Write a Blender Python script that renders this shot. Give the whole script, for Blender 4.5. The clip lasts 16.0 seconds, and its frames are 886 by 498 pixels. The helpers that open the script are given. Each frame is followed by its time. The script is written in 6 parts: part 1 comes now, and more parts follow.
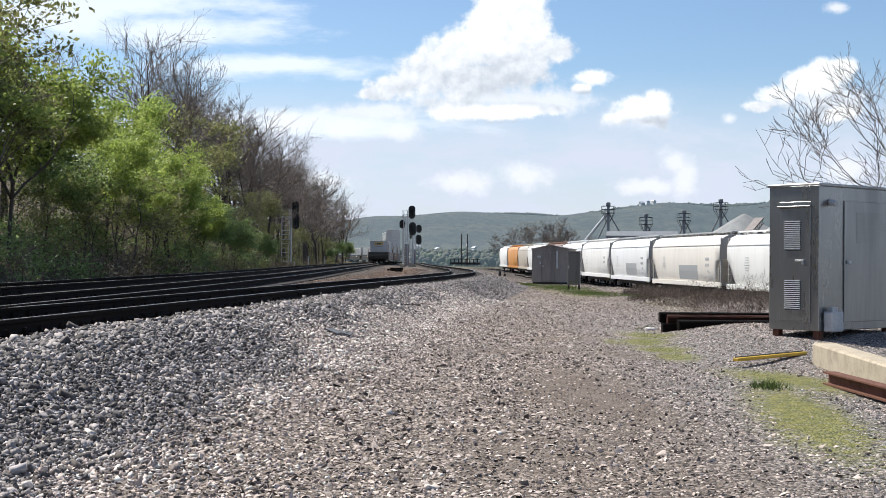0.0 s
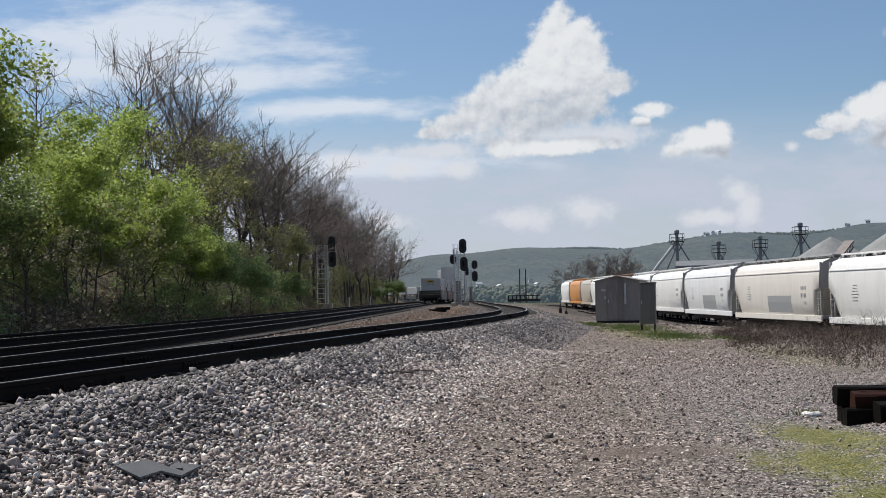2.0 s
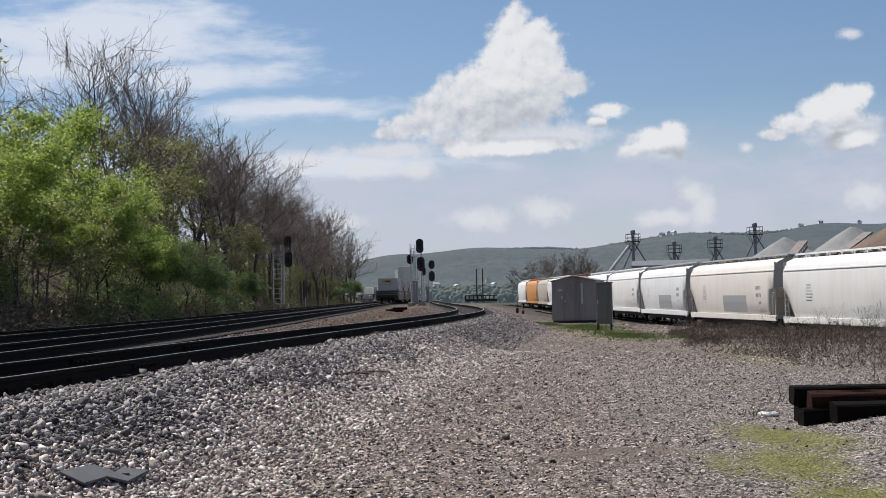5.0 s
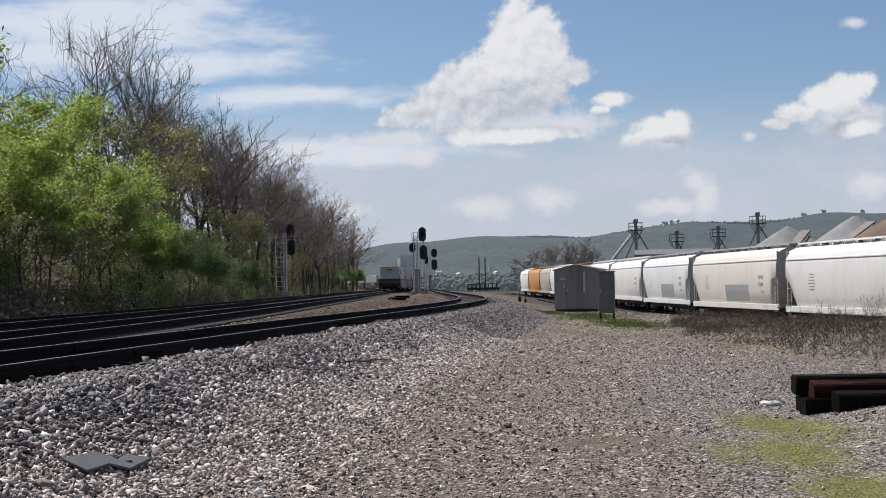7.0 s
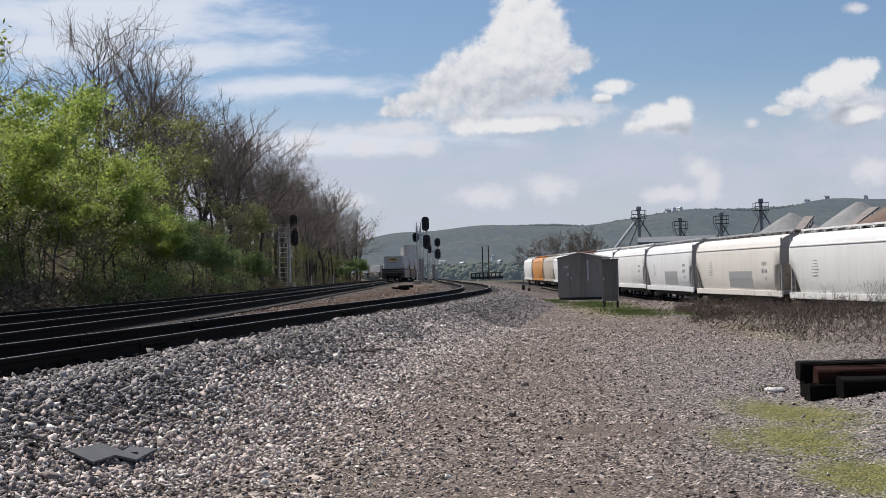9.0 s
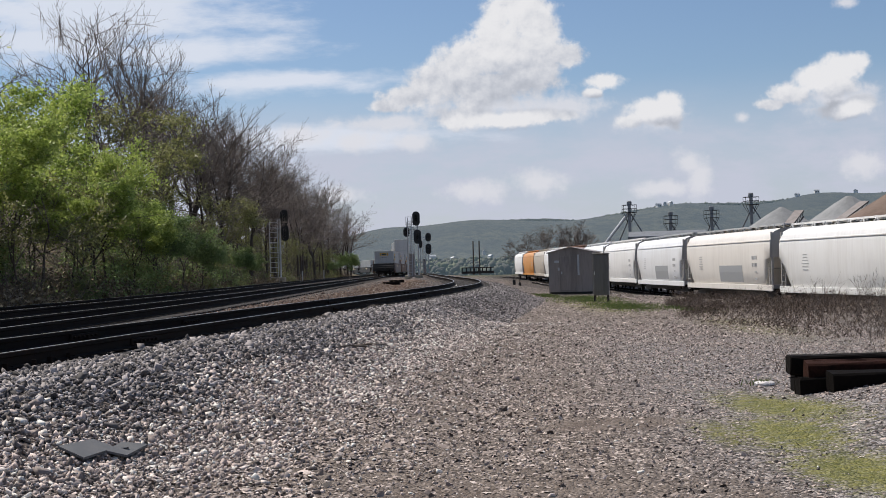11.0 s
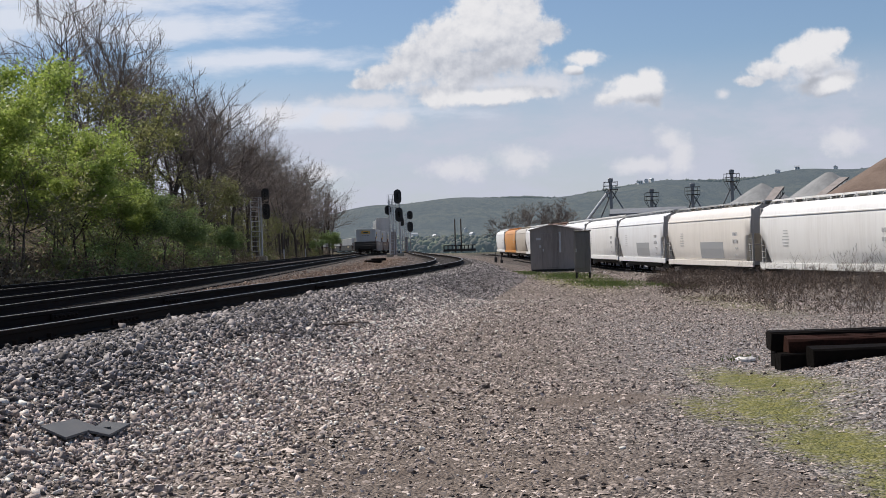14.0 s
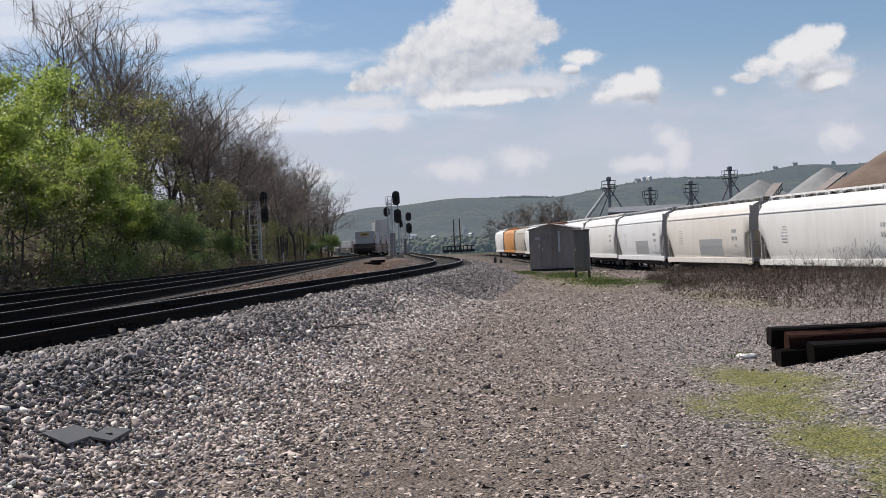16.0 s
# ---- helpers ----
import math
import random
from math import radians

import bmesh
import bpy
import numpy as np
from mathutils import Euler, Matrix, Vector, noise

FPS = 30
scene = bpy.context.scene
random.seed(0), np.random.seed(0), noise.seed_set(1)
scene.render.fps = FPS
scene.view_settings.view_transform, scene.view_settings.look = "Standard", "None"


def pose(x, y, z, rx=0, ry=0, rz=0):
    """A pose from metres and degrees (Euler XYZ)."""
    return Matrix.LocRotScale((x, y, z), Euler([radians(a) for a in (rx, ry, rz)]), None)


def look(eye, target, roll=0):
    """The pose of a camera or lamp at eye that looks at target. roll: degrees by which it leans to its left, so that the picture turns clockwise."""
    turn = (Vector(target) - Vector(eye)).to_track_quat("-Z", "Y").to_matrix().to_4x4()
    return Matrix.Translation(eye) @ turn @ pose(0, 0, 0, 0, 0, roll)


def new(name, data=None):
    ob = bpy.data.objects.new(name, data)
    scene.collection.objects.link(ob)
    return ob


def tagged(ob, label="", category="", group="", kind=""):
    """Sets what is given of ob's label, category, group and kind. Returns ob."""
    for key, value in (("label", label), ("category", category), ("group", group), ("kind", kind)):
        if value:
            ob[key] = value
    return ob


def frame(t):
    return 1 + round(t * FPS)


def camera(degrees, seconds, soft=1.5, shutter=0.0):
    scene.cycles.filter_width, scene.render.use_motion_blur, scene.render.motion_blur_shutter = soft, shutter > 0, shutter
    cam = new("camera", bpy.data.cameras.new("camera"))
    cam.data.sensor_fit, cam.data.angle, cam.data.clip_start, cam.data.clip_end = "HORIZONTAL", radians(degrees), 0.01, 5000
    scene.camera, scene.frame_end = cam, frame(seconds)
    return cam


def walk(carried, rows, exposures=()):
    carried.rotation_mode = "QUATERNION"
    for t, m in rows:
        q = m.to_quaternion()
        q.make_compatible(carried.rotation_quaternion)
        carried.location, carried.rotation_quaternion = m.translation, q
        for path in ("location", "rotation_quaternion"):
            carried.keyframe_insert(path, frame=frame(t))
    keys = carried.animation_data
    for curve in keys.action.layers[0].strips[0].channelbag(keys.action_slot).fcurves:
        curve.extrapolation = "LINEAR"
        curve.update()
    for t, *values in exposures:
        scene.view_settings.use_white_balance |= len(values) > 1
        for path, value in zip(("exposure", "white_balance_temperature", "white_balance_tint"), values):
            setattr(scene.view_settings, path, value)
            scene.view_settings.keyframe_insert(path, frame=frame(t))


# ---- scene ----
# ------------------------------------------------------------ camera
cam = camera(38.1, 16.0, soft=0.6)
EYE_Z = 1.55
# seconds, metres back along the path, yaw, pitch, roll
STEPS = [
    (0, 13.0, 0.388, 0.457, -0.432), (0.5, 13.0, -0.467, 0.718, 1.991),
    (1, 6.6, 0.985, 0.863, 1.719), (1.5, 1.4, 2.631, 1.385, 0.775),
    (2, 0.2, 3.216, 2.159, 1.081), (2.5, 0, 2.940, 2.162, 1.273),
    (3, 0, 2.645, 2.198, 1.835), (3.5, 0, 2.088, 2.080, 0.657),
    (4, 0, 0.590, 1.931, 0.707), (4.5, 0, 0.677, 2.166, 0.695),
    (5, 0, 1.303, 2.123, 1.143), (7.5, 0, 1.411, 1.538, 0.996),
    (8, 0, 1.495, 1.489, 1.257), (8.5, 0, 1.672, 1.302, 1.257),
    (9, 0, 1.570, 1.133, 1.480), (11.5, 0, 0.831, 0.702, 1.626),
    (12, 0, -0.074, 0.424, 1.729), (12.5, 0, 0, 0.250, 1.600),
    (13, 0, 0.104, 0.057, 1.610), (13.5, 0, 0.388, -0.051, 1.662),
    (14, 0, 0.345, -0.125, 1.865), (14.5, 0, 0.299, -0.138, 2.005),
    (15, 0, 0.182, -0.212, 1.870), (15.5, 0, 0.141, -0.274, 1.959),
    (16, 0, 0.305, -0.083, 2.680)]
walk(cam, [(t, pose(-0.066 * d, -d, EYE_Z, 90 + p, r, y)) for t, d, y, p, r in STEPS],
     exposures=[(0, 0.48, 6200, 8), (0.5, 0.22, 6000, 6), (1.2, 0.02, 6000, 7), (2.0, 0.0, 6250, 9), (7.0, 0.0, 6300, 11), (16, 0.0, 6350, 12)])

# ------------------------------------------------------------ sun and sky
SUN_AZ, SUN_EL = radians(-52), radians(54)
SUN_AT = Vector((math.sin(SUN_AZ) * math.cos(SUN_EL), math.cos(SUN_AZ) * math.cos(SUN_EL), math.sin(SUN_EL)))
sun = new("sun", bpy.data.lights.new("sun", "SUN"))
sun.data.energy, sun.data.angle, sun.data.color = 5.2, radians(0.6), (1.0, 0.92, 0.80)
sun.matrix_world = look(SUN_AT * 100, (0, 0, 0))


class Nodes:
    """Small helper to write node trees."""

    def __init__(self, tree):
        self.tree = tree
        tree.nodes.clear()

    def add(self, kind, **values):
        n = self.tree.nodes.new(kind)
        for k, v in values.items():
            if k == "op":
                n.operation = v
            elif k == "mode":
                n.blend_type = v
        return n

    def link(self, a, b):
        self.tree.links.new(a, b)

    def put(self, socket, v):
        if isinstance(v, bpy.types.NodeSocket):
            self.link(v, socket)
        else:
            socket.default_value = v

    def math(self, op, a, b=0.0, c=0.0, clamp=False):
        n = self.add("ShaderNodeMath", op=op)
        n.use_clamp = clamp
        self.put(n.inputs[0], a), self.put(n.inputs[1], b), self.put(n.inputs[2], c)
        return n.outputs[0]

    def vec(self, op, a, b=(0, 0, 0), c=(0, 0, 0)):
        n = self.add("ShaderNodeVectorMath", op=op)
        self.put(n.inputs[0], a), self.put(n.inputs[1], b), self.put(n.inputs[2], c)
        return n.outputs[1] if op in ("LENGTH", "DISTANCE", "DOT_PRODUCT") else n.outputs[0]

    def mix(self, f, a, b, mode="MIX"):
        n = self.add("ShaderNodeMix")
        n.data_type, n.blend_type = "RGBA", mode
        self.put(n.inputs[0], f)
        self.put(n.inputs[6], a if isinstance(a, bpy.types.NodeSocket) else (*a, 1))
        self.put(n.inputs[7], b if isinstance(b, bpy.types.NodeSocket) else (*b, 1))
        return n.outputs[2]

    def noise(self, at, scale, detail=4.0, rough=0.55, out="Fac"):
        n = self.add("ShaderNodeTexNoise")
        n.inputs["Scale"].default_value, n.inputs["Detail"].default_value = scale, detail
        n.inputs["Roughness"].default_value = rough
        if at is not None:
            self.link(at, n.inputs["Vector"])
        return n.outputs[out]

    def voronoi(self, at, scale, out="Color", rand=1.0, feature="F1"):
        n = self.add("ShaderNodeTexVoronoi")
        n.feature = feature
        n.inputs["Scale"].default_value, n.inputs["Randomness"].default_value = scale, rand
        self.link(at, n.inputs["Vector"])
        return n.outputs[out]

    def smooth(self, v, lo, hi, a=0.0, b=1.0):
        n = self.add("ShaderNodeMapRange")
        n.interpolation_type = "SMOOTHSTEP"
        self.put(n.inputs[0], v)
        for i, x in enumerate((lo, hi, a, b)):
            n.inputs[1 + i].default_value = x
        return n.outputs[0]

    def ramp(self, f, stops):
        n = self.add("ShaderNodeValToRGB")
        el = n.color_ramp.elements
        while len(el) < len(stops):
            el.new(0.5)
        for e, (p, c) in zip(el, stops):
            e.position, e.color = p, (*c, 1)
        self.link(f, n.inputs[0])
        return n.outputs[0]


# soft heaps of cloud: sideways and upward slope from the eye, half width, half height
TALL_CLOUD = [(0.038, 0.211, 0.013, 0.015), (0.052, 0.196, 0.018, 0.020), (0.026, 0.194, 0.012, 0.018), (0.065, 0.183, 0.012, 0.015), (0.030, 0.169, 0.032, 0.023),
    (-0.000, 0.158, 0.024, 0.018), (0.058, 0.164, 0.023, 0.018), (0.081, 0.164, 0.014, 0.008), (-0.023, 0.145, 0.021, 0.015), (-0.043, 0.135, 0.019, 0.009),
    (-0.058, 0.128, 0.013, 0.005), (0.009, 0.140, 0.037, 0.015), (0.045, 0.147, 0.029, 0.014), (-0.000, 0.118, 0.026, 0.009), (0.031, 0.115, 0.030, 0.007),
    (0.057, 0.117, 0.026, 0.005), (0.078, 0.117, 0.009, 0.004)]
SMALL_CLOUDS = [(0.110, 0.142, 0.015, 0.006), (0.100, 0.134, 0.008, 0.004), (0.145, 0.118, 0.018, 0.010), (0.159, 0.124, 0.011, 0.008), (0.131, 0.111, 0.012, 0.005),
    (0.163, 0.116, 0.008, 0.010), (0.291, 0.147, 0.017, 0.011), (0.306, 0.151, 0.011, 0.008), (0.273, 0.139, 0.017, 0.010), (0.253, 0.129, 0.017, 0.008),
    (0.239, 0.121, 0.010, 0.004), (0.292, 0.134, 0.014, 0.009), (0.294, 0.115, 0.018, 0.007), (0.306, 0.120, 0.011, 0.006)]
FAINT = [(0.022, 0.126, 0.062, 0.013), (0.290, 0.124, 0.031, 0.013), (0.145, 0.113, 0.026, 0.010), (-0.062, 0.115, 0.040, 0.007), (0.079, 0.124, 0.031, 0.010),
    (0.173, 0.077, 0.011, 0.011), (0.180, 0.063, 0.010, 0.015), (-0.084, 0.101, 0.018, 0.008), (-0.040, 0.099, 0.017, 0.007), (-0.129, 0.107, 0.020, 0.009),
    (0.056, 0.065, 0.022, 0.010), (0.008, 0.060, 0.023, 0.009), (0.306, 0.072, 0.017, 0.011), (0.297, 0.198, 0.009, 0.004), (0.215, 0.111, 0.005, 0.004),
    (0.153, 0.058, 0.026, 0.006), (-0.103, 0.059, 0.022, 0.007), (0.251, 0.135, 0.006, 0.004)]
# the same clouds as whole bodies, for their lit and shaded sides
BODIES = [(0.027, 0.165, 0.077, 0.059), (0.031, 0.115, 0.057, 0.011), (0.106, 0.140, 0.020, 0.011), (0.148, 0.118, 0.027, 0.017), (0.275, 0.135, 0.042, 0.026), (0.298, 0.116, 0.022, 0.010)]
STREAKS = [(-0.288, 0.205, 0.125, 0.034), (-0.213, 0.177, 0.084, 0.015), (-0.140, 0.151, 0.085, 0.010), (-0.314, 0.194, 0.066, 0.026), (-0.1, 0.105, 0.1, 0.01)]

world = bpy.data.worlds.new("sky")
scene.world = world
world.use_nodes = True
N = Nodes(world.node_tree)
way = N.add("ShaderNodeTexCoord").outputs["Generated"]
sep = N.add("ShaderNodeSeparateXYZ")
N.link(way, sep.inputs[0])
ahead = N.math("MAXIMUM", sep.outputs[1], 0.02)
flat = N.add("ShaderNodeCombineXYZ")
N.link(N.math("DIVIDE", sep.outputs[0], ahead), flat.inputs[0])
N.link(N.math("DIVIDE", sep.outputs[2], ahead), flat.inputs[1])
uv = flat.outputs[0]


def heap(items, at, start=9.0):
    best = start
    for u, v, a, b in items:
        d = N.vec("LENGTH", N.vec("MULTIPLY_ADD", at, (1 / a, 1 / b, 0), (-u / a, -v / b, 0)))
        best = N.math("SMOOTH_MIN", d, best, 0.3)
    return best


front = N.smooth(sep.outputs[1], 0.25, 0.5)
wide = N.noise(way, 3.2, 7.0, 0.62)


def ruffle(at, detail=9.0):
    """Billows of two sizes."""
    return N.math("ADD", N.math("MULTIPLY", N.math("SUBTRACT", N.noise(at, 62.0, detail, 0.62), 0.5), 1.9), N.math("MULTIPLY", N.math("SUBTRACT", N.noise(at, 22.0, 2.0), 0.5), 0.5))


sunward = N.vec("ADD", uv, (-0.0035, 0.0065, 0))
dens = N.math("ADD", N.math("SUBTRACT", 1.30, heap(TALL_CLOUD + SMALL_CLOUDS, uv)), ruffle(uv))
broad = N.math("SUBTRACT", heap(BODIES, N.vec("ADD", uv, (-0.004, 0.012, 0))), heap(BODIES, uv))
shade = N.math("ADD", N.math("MULTIPLY", broad, 1.15), N.math("MULTIPLY", N.math("SUBTRACT", ruffle(uv, 5.0), ruffle(sunward, 5.0)), 0.42))
cover = N.math("MULTIPLY", N.smooth(dens, -0.08, 0.62), front)
thin_d = N.math("ADD", N.math("SUBTRACT", 1.0, heap(STREAKS, uv)), N.math("MULTIPLY", N.math("SUBTRACT", N.noise(N.vec("MULTIPLY", uv, (1, 3.2, 1)), 9.0, 7.0, 0.62), 0.5), 3.0))
faint_d = N.math("ADD", N.math("SUBTRACT", 1.1, heap(FAINT, uv)), N.math("MULTIPLY", ruffle(uv), 1.2))
faint = N.math("MULTIPLY", N.smooth(faint_d, -0.35, 0.9, 0.0, 0.85), front)
thin = N.math("MULTIPLY", N.smooth(thin_d, -0.4, 0.6, 0.0, 0.95), front)
elsewhere = N.math("MULTIPLY", N.smooth(wide, 0.5, 0.68, 0.0, 0.8), N.math("SUBTRACT", 1.0, front))
low = N.math("MULTIPLY", N.smooth(sep.outputs[2], 0.150, 0.075, 0.0, 1.0), N.smooth(N.noise(N.vec("MULTIPLY", uv, (1, 2.6, 1)), 11.0, 8.0, 0.62), 0.36, 0.60, 0.62, 0.97))
lit = N.smooth(shade, -0.62, 0.36, 0.47, 0.82)
cloud_rgb = N.vec("MULTIPLY", N.mix(N.smooth(lit, 0.5, 0.9), (0.90, 0.94, 1.02), (1.0, 0.985, 0.965)), lit)
sky = N.add("ShaderNodeTexSky")
sky.sky_type, sky.sun_disc = "NISHITA", False
sky.sun_elevation, sky.sun_rotation = SUN_EL, SUN_AZ
sky.air_density, sky.dust_density, sky.ozone_density = 1.0, 0.6, 1.6
SKY = 0.079
blue = N.vec("SCALE", N.vec("MULTIPLY", sky.outputs[0], (1.0, 1.06, 1.14)))
blue.node.inputs[3].default_value = SKY
veil = N.mix(low, blue, (0.55, 0.572, 0.655))
veil = N.mix(thin, veil, (0.70, 0.74, 0.81))
veil = N.mix(elsewhere, veil, (0.7, 0.74, 0.8))
veil = N.mix(faint, veil, (0.73, 0.725, 0.745))
whole = N.mix(cover, veil, cloud_rgb)
back = N.add("ShaderNodeBackground")
N.link(whole, back.inputs[0])
back.inputs[1].default_value = 1.0
N.link(back.outputs[0], N.add("ShaderNodeOutputWorld").inputs[0])


# ------------------------------------------------------------ materials
def material(name, rough=0.8, metal=0.0):
    m = bpy.data.materials.new(name)
    m.use_nodes = True
    n = Nodes(m.node_tree)
    b = n.add("ShaderNodeBsdfPrincipled")
    b.inputs["Roughness"].default_value, b.inputs["Metallic"].default_value = rough, metal
    n.link(b.outputs[0], n.add("ShaderNodeOutputMaterial").inputs[0])
    return m, n, b


def bump(n, b, h, strength=0.4, dist=0.02):
    k = n.add("ShaderNodeBump")
    k.inputs["Strength"].default_value, k.inputs["Distance"].default_value = strength, dist
    n.link(h, k.inputs["Height"])
    n.link(k.outputs[0], b.inputs["Normal"])


def worn(name, c, dirt, rough=0.6, metal=0.0, scale=1.0, amount=0.5, streaks=False, per_object=0.0, relief=0.15):
    """Paint, metal or wood with stains at two scales and fine relief."""
    m, n, b = material(name, rough, metal)
    at = n.add("ShaderNodeTexCoord").outputs["Object"]
    if streaks:
        at2 = n.vec("MULTIPLY", at, (1.0, 1.0, 0.12))
    else:
        at2 = at
    big, small = n.noise(at2, 1.3 * scale, 5.0, 0.65), n.noise(at2, 14.0 * scale, 4.0, 0.6)
    f = n.math("MULTIPLY", n.smooth(n.math("ADD", n.math("MULTIPLY", big, 0.65), n.math("MULTIPLY", small, 0.35)), 0.42, 0.68), amount)
    col = n.mix(f, c, dirt)
    if per_object:
        r = n.add("ShaderNodeObjectInfo").outputs["Random"]
        k = n.math("MULTIPLY_ADD", r, per_object, 1.0 - per_object / 2)
        col = n.vec("MULTIPLY", col, n.vec("SCALE", (1, 1, 1)))
        n.link(k, col.node.inputs[1])
    n.link(col, b.inputs["Base Color"])
    n.link(n.math("MULTIPLY_ADD", f, 0.3, rough - 0.05), b.inputs["Roughness"])
    bump(n, b, small, relief, 0.01)
    return m


def island(name, stops, rough=0.85, fine=60.0):
    """Colour that changes from piece to piece inside one mesh."""
    m, n, b = material(name, rough)
    r = n.add("ShaderNodeNewGeometry").outputs["Random Per Island"]
    c = n.ramp(r, stops)
    at = n.add("ShaderNodeTexCoord").outputs["Object"]
    k = n.noise(at, fine, 3.0)
    c = n.mix(n.smooth(k, 0.3, 0.8, 0.0, 0.35), c, (0.05, 0.045, 0.04))
    n.link(c, b.inputs["Base Color"])
    return m


def leafy(name, stops):
    m, n, b = material(name, 0.55)
    r = n.add("ShaderNodeNewGeometry").outputs["Random Per Island"]
    c = n.ramp(r, stops)
    o = n.add("ShaderNodeObjectInfo").outputs["Random"]
    c = n.mix(n.math("MULTIPLY", o, 0.35), c, (0.16, 0.17, 0.03))
    n.link(c, b.inputs["Base Color"])
    t = n.add("ShaderNodeBsdfTranslucent")
    n.link(c, t.inputs[0])
    s = n.add("ShaderNodeMixShader")
    s.inputs[0].default_value = 0.5
    n.link(b.outputs[0], s.inputs[1]), n.link(t.outputs[0], s.inputs[2])
    n.link(s.outputs[0], n.tree.nodes["Material Output"].inputs[0])
    return m


def ground_material():
    m, n, b = material("gravel_ground", 0.95)
    at = n.add("ShaderNodeTexCoord").outputs["Object"]

    def mask(name):
        a = n.add("ShaderNodeAttribute")
        a.attribute_name = name
        return a.outputs["Fac"]

    big, mid = n.noise(at, 0.35, 5.0, 0.6), n.noise(at, 2.2, 5.0, 0.65)
    cell = n.voronoi(at, 34.0)
    grey = n.add("ShaderNodeRGBToBW")
    n.link(cell, grey.inputs[0])
    edge = n.voronoi(at, 34.0, "Distance")
    base = n.ramp(grey.outputs[0], [(0.22, (0.042, 0.033, 0.028)), (0.5, (0.174, 0.139, 0.115)), (0.78, (0.480, 0.397, 0.336))])
    coarse = n.add("ShaderNodeRGBToBW")
    n.link(n.voronoi(at, 19.0), coarse.inputs[0])
    base = n.mix(n.smooth(coarse.outputs[0], 0.55, 0.8, 0.0, 0.4), base, (0.38, 0.33, 0.29))
    base = n.mix(n.smooth(coarse.outputs[0], 0.45, 0.2, 0.0, 0.55), base, (0.085, 0.068, 0.057))
    # brown wheel-worn path against greyer stone
    base = n.mix(n.smooth(n.math("ADD", n.math("MULTIPLY", mid, 0.5), n.math("MULTIPLY", big, 0.6)), 0.48, 0.66, 0.0, 0.4), base, (0.195, 0.160, 0.134))
    grit = n.noise(at, 90.0, 3.0)
    base = n.mix(n.smooth(grit, 0.35, 0.7, 0.0, 0.3), base, (0.12, 0.098, 0.083))
    base = n.mix(n.math("MULTIPLY", mask("blue"), 0.75), base, n.ramp(grey.outputs[0], [(0.22, (0.048, 0.046, 0.048)), (0.5, (0.174, 0.166, 0.168)), (0.78, (0.444, 0.422, 0.423))]))
    earth = n.mix(n.smooth(mid, 0.35, 0.65), (0.165, 0.128, 0.104), (0.25, 0.205, 0.172))
    bare = n.math("ADD", mask("dirt"), n.math("MULTIPLY", n.math("SUBTRACT", n.noise(at, 6.0, 6.0, 0.7), 0.5), 1.6))
    base = n.mix(n.math("MULTIPLY", n.smooth(bare, 0.3, 0.9, 0.0, 0.8), n.smooth(mask("dirt"), 0.05, 0.3)), base, n.mix(n.smooth(grit, 0.3, 0.7, 0.0, 0.6), earth, (0.10, 0.08, 0.066)))
    # coarse ballast; its bed is darkened to paint shade between the loose stones
    cell2 = n.voronoi(at, 15.0)
    g2 = n.add("ShaderNodeRGBToBW")
    n.link(cell2, g2.inputs[0])
    rock = n.ramp(g2.outputs[0], [(0.2, (0.018, 0.015, 0.014)), (0.5, (0.075, 0.062, 0.055)), (0.8, (0.24, 0.20, 0.178))])
    base = n.mix(mask("ballast"), base, rock)
    rust = n.mix(n.smooth(mid, 0.35, 0.65, 0.0, 0.6), (0.17, 0.095, 0.06), (0.10, 0.075, 0.055))
    # dark bands: shade of rails and parked cars painted into the ground colour
    base = n.mix(mask("oily"), base, n.mix(n.smooth(grit, 0.4, 0.65), (0.035, 0.03, 0.027), (0.10, 0.085, 0.075)))
    base = n.mix(mask("rusty"), base, n.mix(n.math("MULTIPLY", g2.outputs[0], 0.6), rust, rock))
    # leaf litter and soil under the trees
    soil = n.mix(n.smooth(mid, 0.35, 0.65), (0.065, 0.052, 0.036), (0.17, 0.13, 0.088))
    soil = n.mix(n.smooth(n.noise(at, 1.1, 4.0), 0.5, 0.62, 0.0, 0.6), soil, (0.06, 0.085, 0.02))
    base = n.mix(mask("soil"), base, soil)
    moss = n.mix(n.smooth(n.noise(at, 5.0, 5.0, 0.7), 0.35, 0.65), (0.135, 0.145, 0.036), (0.265, 0.25, 0.058))
    mm = n.math("ADD", mask("moss"), n.math("MULTIPLY", n.math("SUBTRACT", n.noise(at, 8.0, 8.0, 0.8), 0.52), 2.6))
    mm = n.math("MULTIPLY", n.smooth(mm, 0.2, 0.95, 0.0, 0.82), n.smooth(mask("moss"), 0.02, 0.2))
    base = n.mix(mm, base, moss)
    far = n.mix(n.smooth(n.noise(at, 0.02, 5.0), 0.4, 0.6), (0.055, 0.075, 0.025), (0.11, 0.10, 0.055))
    base = n.mix(mask("field"), base, far)
    n.link(base, b.inputs["Base Color"])
    b.inputs["Specular IOR Level"].default_value = 0.2
    h = n.math("ADD", n.math("MULTIPLY", edge, -1.3), n.math("MULTIPLY", grit, 0.5))
    bump(n, b, h, 0.9, 0.03)
    return m


def container_white(name, c):
    m = worn(name, c, (0.35, 0.31, 0.27), 0.5, 0.0, 0.6, 0.35, True)
    return m


